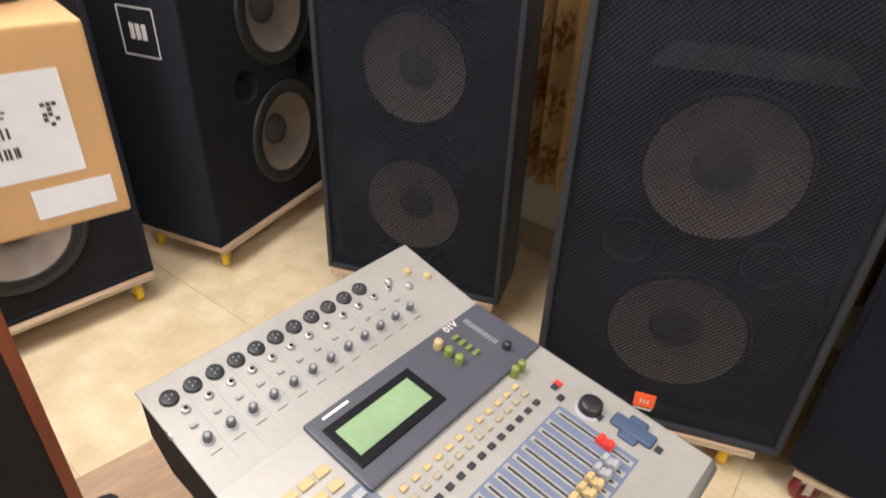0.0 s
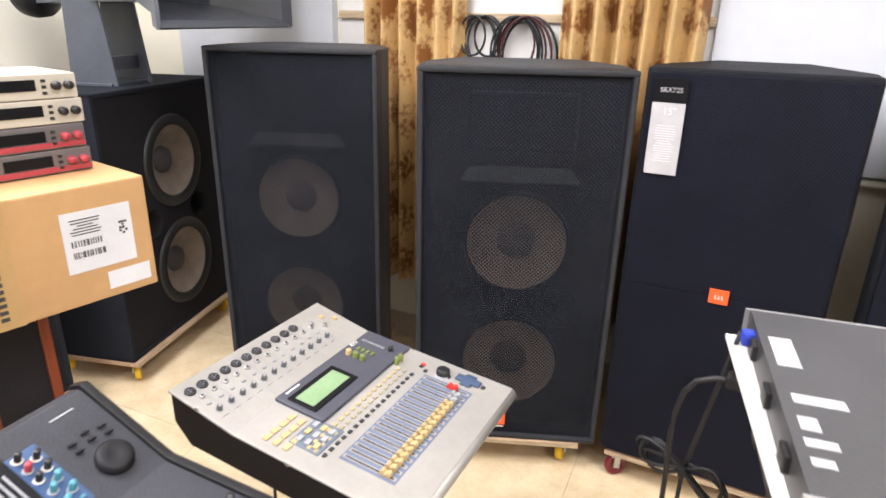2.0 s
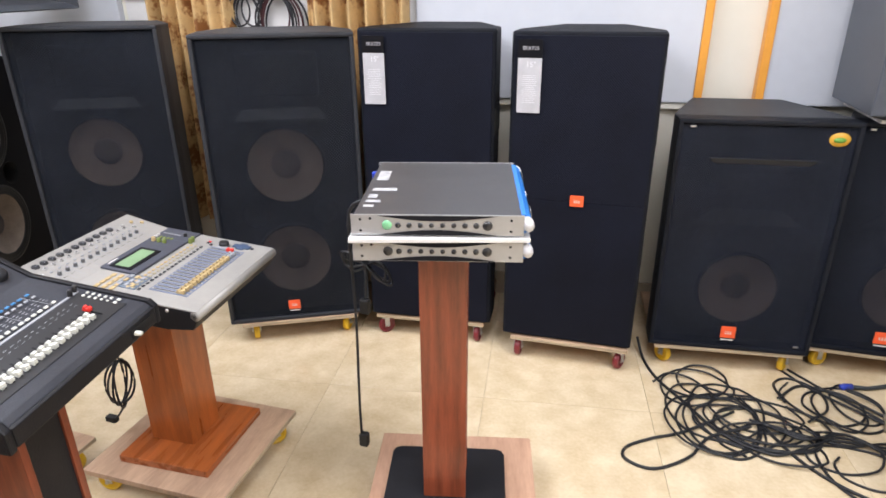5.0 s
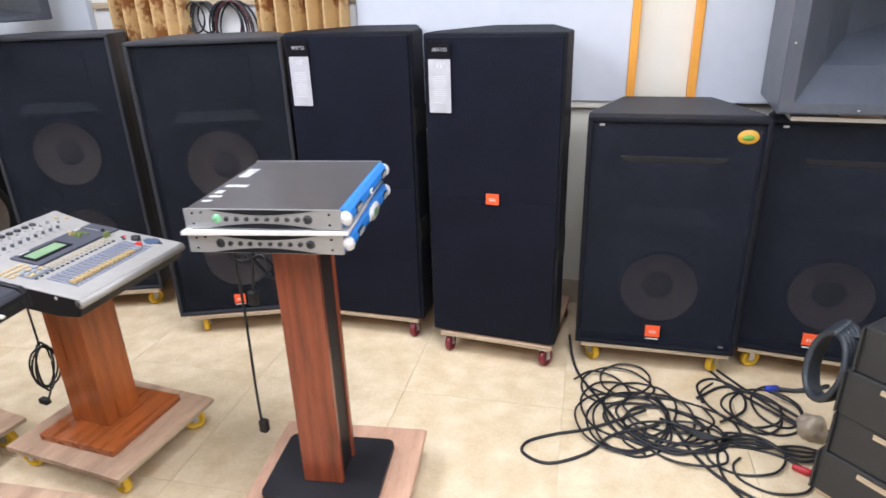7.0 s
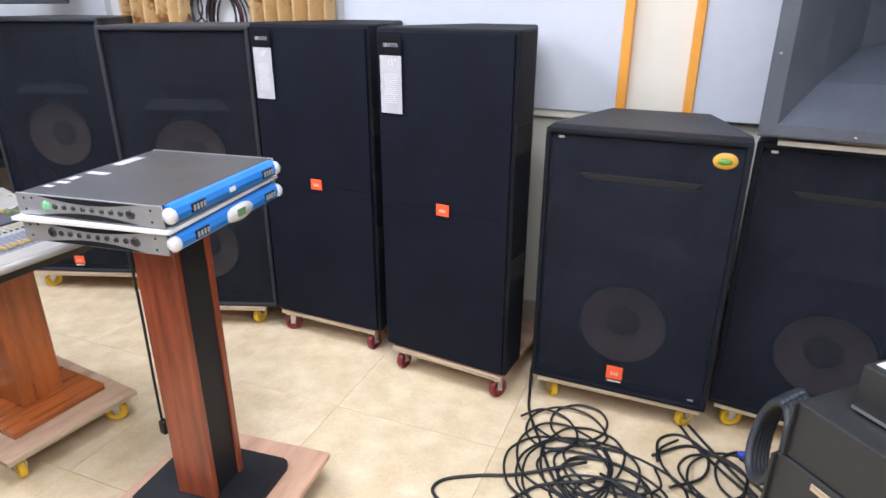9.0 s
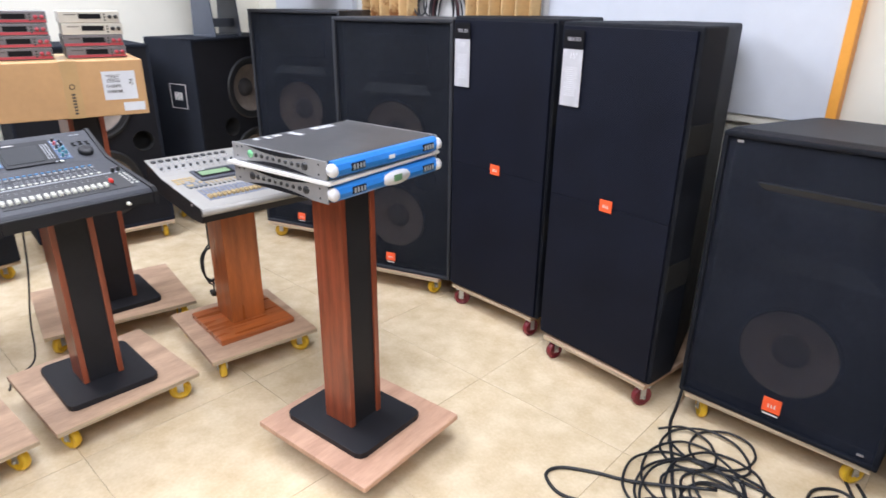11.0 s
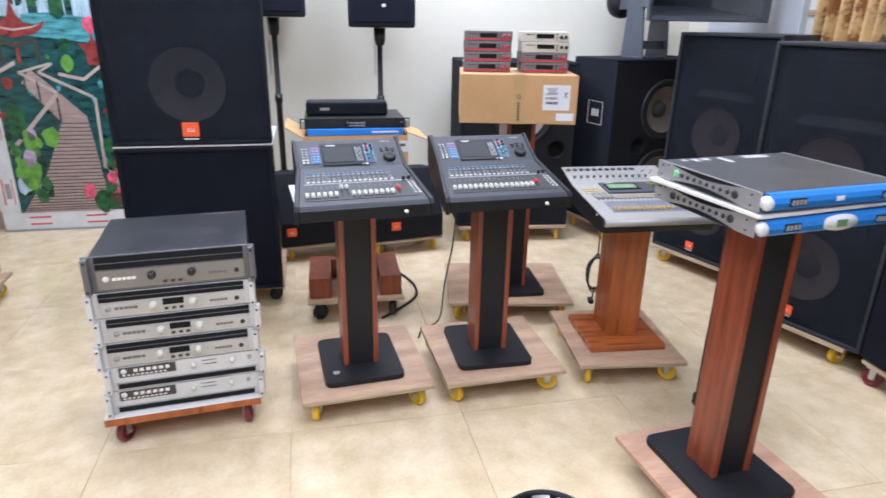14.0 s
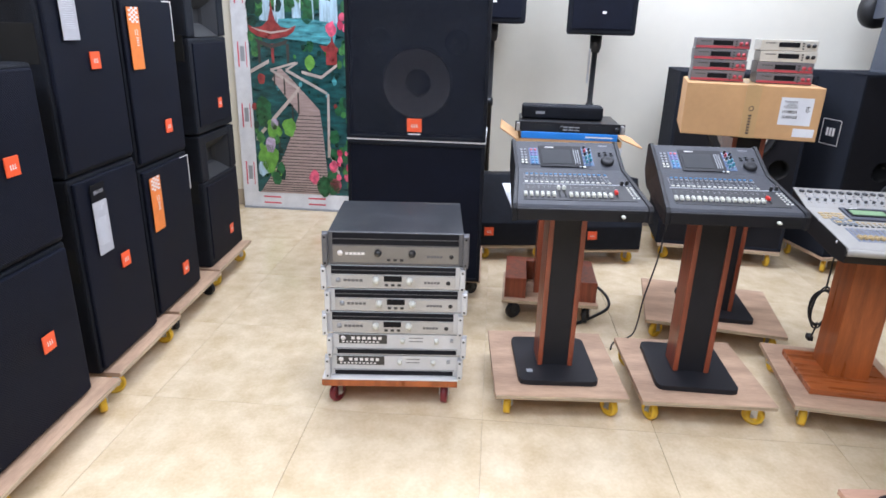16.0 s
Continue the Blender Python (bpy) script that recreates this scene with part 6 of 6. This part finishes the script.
# fine foliage, reeds, rocks and spray that fill the picture
def tuft(u0, u1, v0, v1, n, size, mats, level, name):
    for k in range(n):
        blob(rnd.uniform(u0, u1), rnd.uniform(v0, v1), size * rnd.uniform(0.5, 1.3), mats[k % len(mats)], level + 0.03 * k, name)


tuft(0.10, 1.10, 0.60, 0.80, 46, 0.055, ("leaf", "pic_deep", "leaf", "leaf_mid"), 3, "foliage")
tuft(0.0, 0.16, 0.44, 0.62, 14, 0.05, ("leaf", "pic_deep", "leaf_mid"), 3, "foliage")
tuft(0.50, 1.12, 0.43, 0.50, 18, 0.035, ("pic_deep", "leaf", "leaf_mid"), 5, "foliage")
tuft(0.02, 0.30, 0.02, 0.26, 26, 0.045, ("leaf_mid", "leaf", "leaf_bright", "pic_deep"), 8, "reed")
tuft(0.95, 1.14, 0.02, 0.34, 22, 0.045, ("leaf", "pic_deep", "leaf_mid"), 8, "bush")
tuft(0.96, 1.12, 0.05, 0.15, 12, 0.028, ("pic_pink", "pic_rose", "pic_pink"), 10, "flower")
tuft(1.0, 1.14, 0.50, 0.58, 6, 0.035, ("pic_pink", "pic_rose"), 10, "flower")
tuft(0.30, 0.98, 0.32, 0.44, 16, 0.028, ("pic_deep", "pic_lake", "pic_deep"), 3, "ripple")
for k in range(16):
    u, v = rnd.uniform(0.15, 1.1), rnd.uniform(0.62, 0.80)
    flat([(u, v - 0.05), (u + 0.012, v - 0.05), (u + 0.018, v + 0.03), (u + 0.004, v + 0.03)], "pic_spray", 5 + 0.03 * k, "falling_water")

# ---- cables on the floor ----
rnd = random.Random(21)


def tangle(cx, cy, rx, ry, turns, seed, r=0.0042, lab="black cable lying in loose loops on the floor"):
    q = random.Random(seed)
    pts = []
    n = int(turns * 9)
    a0 = q.uniform(0, 6)
    ph1, ph2 = q.uniform(0, 6), q.uniform(0, 6)
    for k in range(n):
        t = k / n
        a = a0 + turns * 2 * math.pi * t
        s = 0.72 + 0.28 * math.sin(2.7 * a * 0.37 + ph1)
        pts.append((cx + rx * s * math.cos(a) + 0.05 * math.sin(0.31 * a + ph2), cy + ry * s * math.sin(a) + 0.05 * math.cos(0.23 * a + ph1), r + 0.018 * (0.5 + 0.5 * math.sin(1.9 * a + seed)) * (0.3 + 0.7 * t)))
    cable("cable", pts, r, "cable", lab, 6)


for k, (cx, cy, rx, ry, tn) in enumerate(((1.42, 1.18, 0.20, 0.24, 5), (1.50, 1.10, 0.24, 0.15, 4), (1.36, 1.30, 0.15, 0.14, 3), (1.60, 1.05, 0.20, 0.13, 3), (1.77, 1.31, 0.16, 0.15, 2), (1.87, 1.27, 0.13, 0.17, 2), (1.78, 1.04, 0.17, 0.12, 2))):
    tangle(cx, cy, rx, ry, tn, k + 3)
FL = "black cable trailing across the floor"
cable("cable", [(1.10, 1.52, 0.06), (1.13, 1.44, 0.012), (1.18, 1.32, 0.006), (1.28, 1.18, 0.008), (1.40, 1.02, 0.012), (1.55, 0.96, 0.01), (1.66, 1.02, 0.012)], 0.0055, "cable", FL)
cable("cable", [(1.45, 1.15, 0.02), (1.28, 1.00, 0.008), (1.17, 0.93, 0.006), (1.09, 0.86, 0.006), (1.09, 0.80, 0.006), (1.18, 0.78, 0.006), (1.29, 0.87, 0.006), (1.36, 0.99, 0.010), (1.50, 1.08, 0.02)], 0.0055, "cable", FL)
cable("cable", [(1.52, 1.15, 0.012), (1.62, 0.98, 0.006), (1.72, 0.88, 0.006), (1.85, 0.82, 0.006), (1.98, 0.83, 0.006)], 0.0055, "cable", FL)
cable("cable", [(1.62, 1.30, 0.012), (1.72, 1.42, 0.006), (1.86, 1.38, 0.008), (1.98, 1.28, 0.012), (2.10, 1.22, 0.01)], 0.0055, "cable", FL)
cable("cable", [(-0.62, -0.63, 0.006), (-0.72, -0.55, 0.006), (-0.86, -0.47, 0.006), (-0.99, -0.47, 0.006), (-1.12, -0.52, 0.006), (-1.25, -0.62, 0.02)], 0.007, "cable", "thick black cable curving behind the console pedestal")
cable("cable", [(-0.45, -0.26, 0.80), (-0.50, -0.29, 0.62), (-0.50, -0.31, 0.42), (-0.53, -0.34, 0.22), (-0.56, -0.36, 0.03), (-0.50, -0.44, 0.005), (-0.42, -0.46, 0.005)], 0.0035, "cable", "thin black cord hanging from the console to the floor")
for k in range(4):
    cable("cable", [(1.50 + 0.03 * k, 1.13 - 0.02 * k, 0.012 + 0.006 * k), (1.66, 1.10 - 0.018 * k, 0.008 + 0.007 * k), (1.80, 1.08 + 0.012 * k, 0.010 + 0.006 * k), (1.94, 1.13 - 0.025 * k, 0.012), (2.06, 1.10 + 0.02 * k, 0.02)], 0.0048, "cable", "black cable in a loose bundle along the floor")
cable("cable", [(1.66, 1.52, 0.006), (1.74, 1.42, 0.006), (1.86, 1.31, 0.012), (1.98, 1.22, 0.014), (2.08, 1.16, 0.012)], 0.0048, "cable", FL)
cable("cable", [(1.69, 1.53, 0.006), (1.78, 1.43, 0.008), (1.90, 1.30, 0.016), (2.02, 1.19, 0.012)], 0.0048, "cable", FL)
cable("cable", [(1.72, 1.12, 0.010), (1.69, 1.00, 0.006), (1.72, 0.88, 0.006), (1.80, 0.80, 0.006), (1.92, 0.74, 0.006)], 0.0048, "cable", FL)
cable("cable", [(1.64, 1.28, 0.012), (1.62, 1.40, 0.006), (1.68, 1.46, 0.006), (1.77, 1.40, 0.010), (1.78, 1.28, 0.012), (1.70, 1.18, 0.012)], 0.0048, "cable", FL)
# slack cord bundled behind the pine pedestal
cb = thing("power_cord", T(), "black power cord bundled in loops behind the pine pedestal", "cable", "power cords")
for k in range(4):
    part("loop", tube(bmesh.new(), [(-0.465 + 0.02 * math.sin(a + k), 0.335 + 0.038 * math.sin(a), 0.295 + (0.075 + 0.006 * k) * math.cos(a)) for a in [2 * math.pi * q / 22 for q in range(23)]], 0.0036, 6), "cable", cb)
part("cord", tube(bmesh.new(), [(-0.46, 0.335, 0.66 - 0.29 * k / 8) for k in range(9)], 0.0036), "cable", cb)
part("tail", tube(bmesh.new(), [(-0.465 - 0.09 * k / 10, 0.335 + 0.02 * k / 10, 0.23 - 0.118 * (k / 10) ** 0.7) for k in range(11)], 0.0036), "cable", cb)
part("plug", B(0.04, 0.022, 0.022, -0.563, 0.356, 0.1055, 0.005), "rubber", cb)

# bare driver lying on the floor, seen from above
dr = thing("bare_driver", T(0.735, -0.115, 0, 0, 0, 20), "bare black loudspeaker driver with a red lead on the floor", "driver")
part("basket", lathe(bmesh.new(), [(0.132, 0.0), (0.142, 0.002), (0.146, 0.010), (0.146, 0.030), (0.141, 0.036), (0.132, 0.034), (0.129, 0.026), (0.129, 0.010)], 48), "plate", dr, "black ring frame")
part("well", lathe(bmesh.new(), [(0.130, 0.012), (0.118, 0.010), (0.104, 0.012), (0, 0.012)], 44), "baffle", dr)
for k in range(10):
    bm = bmesh.new()
    a0 = radians(36 * k + 3)
    ring = [(math.cos(a0 + radians(5) * q), math.sin(a0 + radians(5) * q)) for q in range(6)]
    for (c0, s0), (c1, s1) in zip(ring, ring[1:]):
        bm.faces.new([bm.verts.new(p) for p in ((0.118 * c0, 0.118 * s0, 0.018), (0.126 * c0, 0.126 * s0, 0.028), (0.126 * c1, 0.126 * s1, 0.028), (0.118 * c1, 0.118 * s1, 0.018))])
    part("basket_web", bm, "steel", dr, "bare steel basket web")
part("magnet_cover", lathe(bmesh.new(), [(0.117, 0.014), (0.117, 0.020), (0.106, 0.031), (0.070, 0.040), (0.035, 0.043), (0, 0.044)], 44), "glossy_black", dr, "glossy black domed cover")
part("red_lead", tube(bmesh.new(), [(-0.06, 0.02, 0.045), (-0.04, 0.045, 0.046), (-0.01, 0.03, 0.049), (0.02, 0.035, 0.048), (0.035, 0.01, 0.048), (0.01, -0.02, 0.049), (-0.03, -0.02, 0.048)], 0.0026, 6), "plug_red", dr)

# ---- black cases on a dolly near the cable heap ----
NS = -38
dolly(2.25, 0.83, NS, 0.50, 0.40, "red", top=0.115, thick=0.02, label="plywood dolly on dark red casters under black cases")
for k in range(4):
    z0 = 0.117 + 0.132 * k
    cs = thing("rack_case", T(2.235 + 0.01 * (k % 2), 0.80, z0, 0, 0, NS), "matt black rack case with a bare wooden slot along the side", "rack case", "black rack cases")
    part("case", B(0.52 - 0.014 * k, 0.40, 0.130, 0, 0.02, 0, 0.004), "case_black", cs)
    if k < 3:
        part("slot_strip", B(0.40, 0.004, 0.014, 0.04, -0.181, 0.104), "ply_edge", cs, "bare wooden strip")
    part("rack_ear", B(0.006, 0.42, 0.124, -0.262 + 0.007 * k, 0.02, 0.003, 0.001), "case_black", cs)
    for q in range(3):
        part("bolt", lathe(bmesh.new(), [(0.006, 0), (0.005, 0.004), (0, 0.004)], 10), "steel", cs, "", T(-0.266 + 0.007 * k, -0.14 + 0.14 * q, 0.03 + 0.03 * q, 0, -90, 0))
tb = thing("case", T(2.24, 0.832, 0.6455, 0, 0, NS), "small black case with a white paper on its lid", "case")
part("box", B(0.36, 0.30, 0.10, 0.02, 0.02, 0, 0.004), "case_black", tb)
part("trim", B(0.36, 0.003, 0.006, 0.02, -0.131, 0.004), "steel", tb)
part("paper", B(0.28, 0.22, 0.002, -0.01, 0.0, 0.1005), "paper", tb, "white sheet of paper")
gc = thing("cable_coil", T(1.915, 0.955, 0.0, 0, 0, 20), "thick grey cable coil hanging beside the black cases", "cable")
for k in range(5):
    part("loop", tube(bmesh.new(), [(0.011 * k + 0.02 * math.cos(a), 0.075 * math.sin(a) + 0.006 * k, 0.43 + (0.10 + 0.004 * k) * math.cos(a)) for a in [2 * math.pi * q / 26 for q in range(27)]], 0.0105, 8), "cable_grey", gc)
part("hook_cord", tube(bmesh.new(), [(0.012, 0.0, 0.53), (0.07, -0.045, 0.545), (0.13, -0.08, 0.55)], 0.006, 8), "cable_grey", gc)
bg = thing("plastic_bag", T(1.985, 1.215, 0.0, 0, 0, 30), "crumpled pale plastic bag by the cable heap", "bag")
bm = bmesh.new()
bmesh.ops.create_icosphere(bm, subdivisions=4, radius=0.046)
for v in bm.verts:
    v.co *= 1 + 0.30 * noise.noise(v.co * 30) + 0.12 * noise.noise(v.co * 80)
    v.co.z = max(-0.034, v.co.z * 1.1)
bmesh.ops.translate(bm, vec=(0, 0, 0.034), verts=bm.verts)
for f_ in bm.faces:
    f_.smooth = True
part("film", bm, "bag", bg)
bp = thing("blue_plug", T(1.90, 1.46, 0.0, 0, 0, -70), "bright blue speaker plug on a grey cable on the floor", "plug")
part("plug", lathe(bmesh.new(), [(0, 0), (0.012, 0.0), (0.013, 0.03), (0.010, 0.045), (0, 0.046)], 16), "plug_blue", bp, "", T(0, 0, 0.0135, 90))
part("cord", tube(bmesh.new(), [(0.0, 0.0, 0.0125), (0.01, 0.06, 0.010), (0.0, 0.13, 0.009), (-0.02, 0.20, 0.009)], 0.008), "cable_grey", bp, "thick grey cable")
rp = thing("red_plug", T(1.965, 1.005, 0.0, 0, 0, -105), "bright red cable plug with a twisted red lead on the floor", "plug")
part("lead", tube(bmesh.new(), [(0.012 * math.sin(9 * k / 12), 0.05 + 0.09 * k / 12, 0.012 + 0.006 * math.sin(1.7 * k)) for k in range(13)], 0.009), "plug_red", rp, "twisted red lead")
part("body", lathe(bmesh.new(), [(0, 0), (0.011, 0.0), (0.0125, 0.02), (0.010, 0.05), (0.006, 0.06), (0, 0.06)], 16), "plug_red", rp, "", T(0, 0.0, 0.0125, 90))
part("sleeve", lathe(bmesh.new(), [(0.009, 0), (0.0095, 0.03), (0, 0.03)], 16), "plug_red", rp, "", T(0, 0.03, 0.0125, 90))

# ---- floor tiles ----
TS = 0.61
tile_mesh = mesh("tile", B(TS - 0.0014, TS - 0.0014, 0.0042, 0, 0, -0.004, 0.0003, seg=1), "tile")
tile_rot = T(0.34, -1.515, 0, 0, 0, 9)
for i in range(-8, 9):
    for j in range(-8, 9):
        c = tile_rot @ Vector(((i + 0.5) * TS, (j + 0.5) * TS, 0))
        if -2.95 < c.x < 4.7 and -5.3 < c.y < 2.5:
            part("tile", tile_mesh, "", floor_ob, "", tile_rot @ T((i + 0.5) * TS, (j + 0.5) * TS, 0))
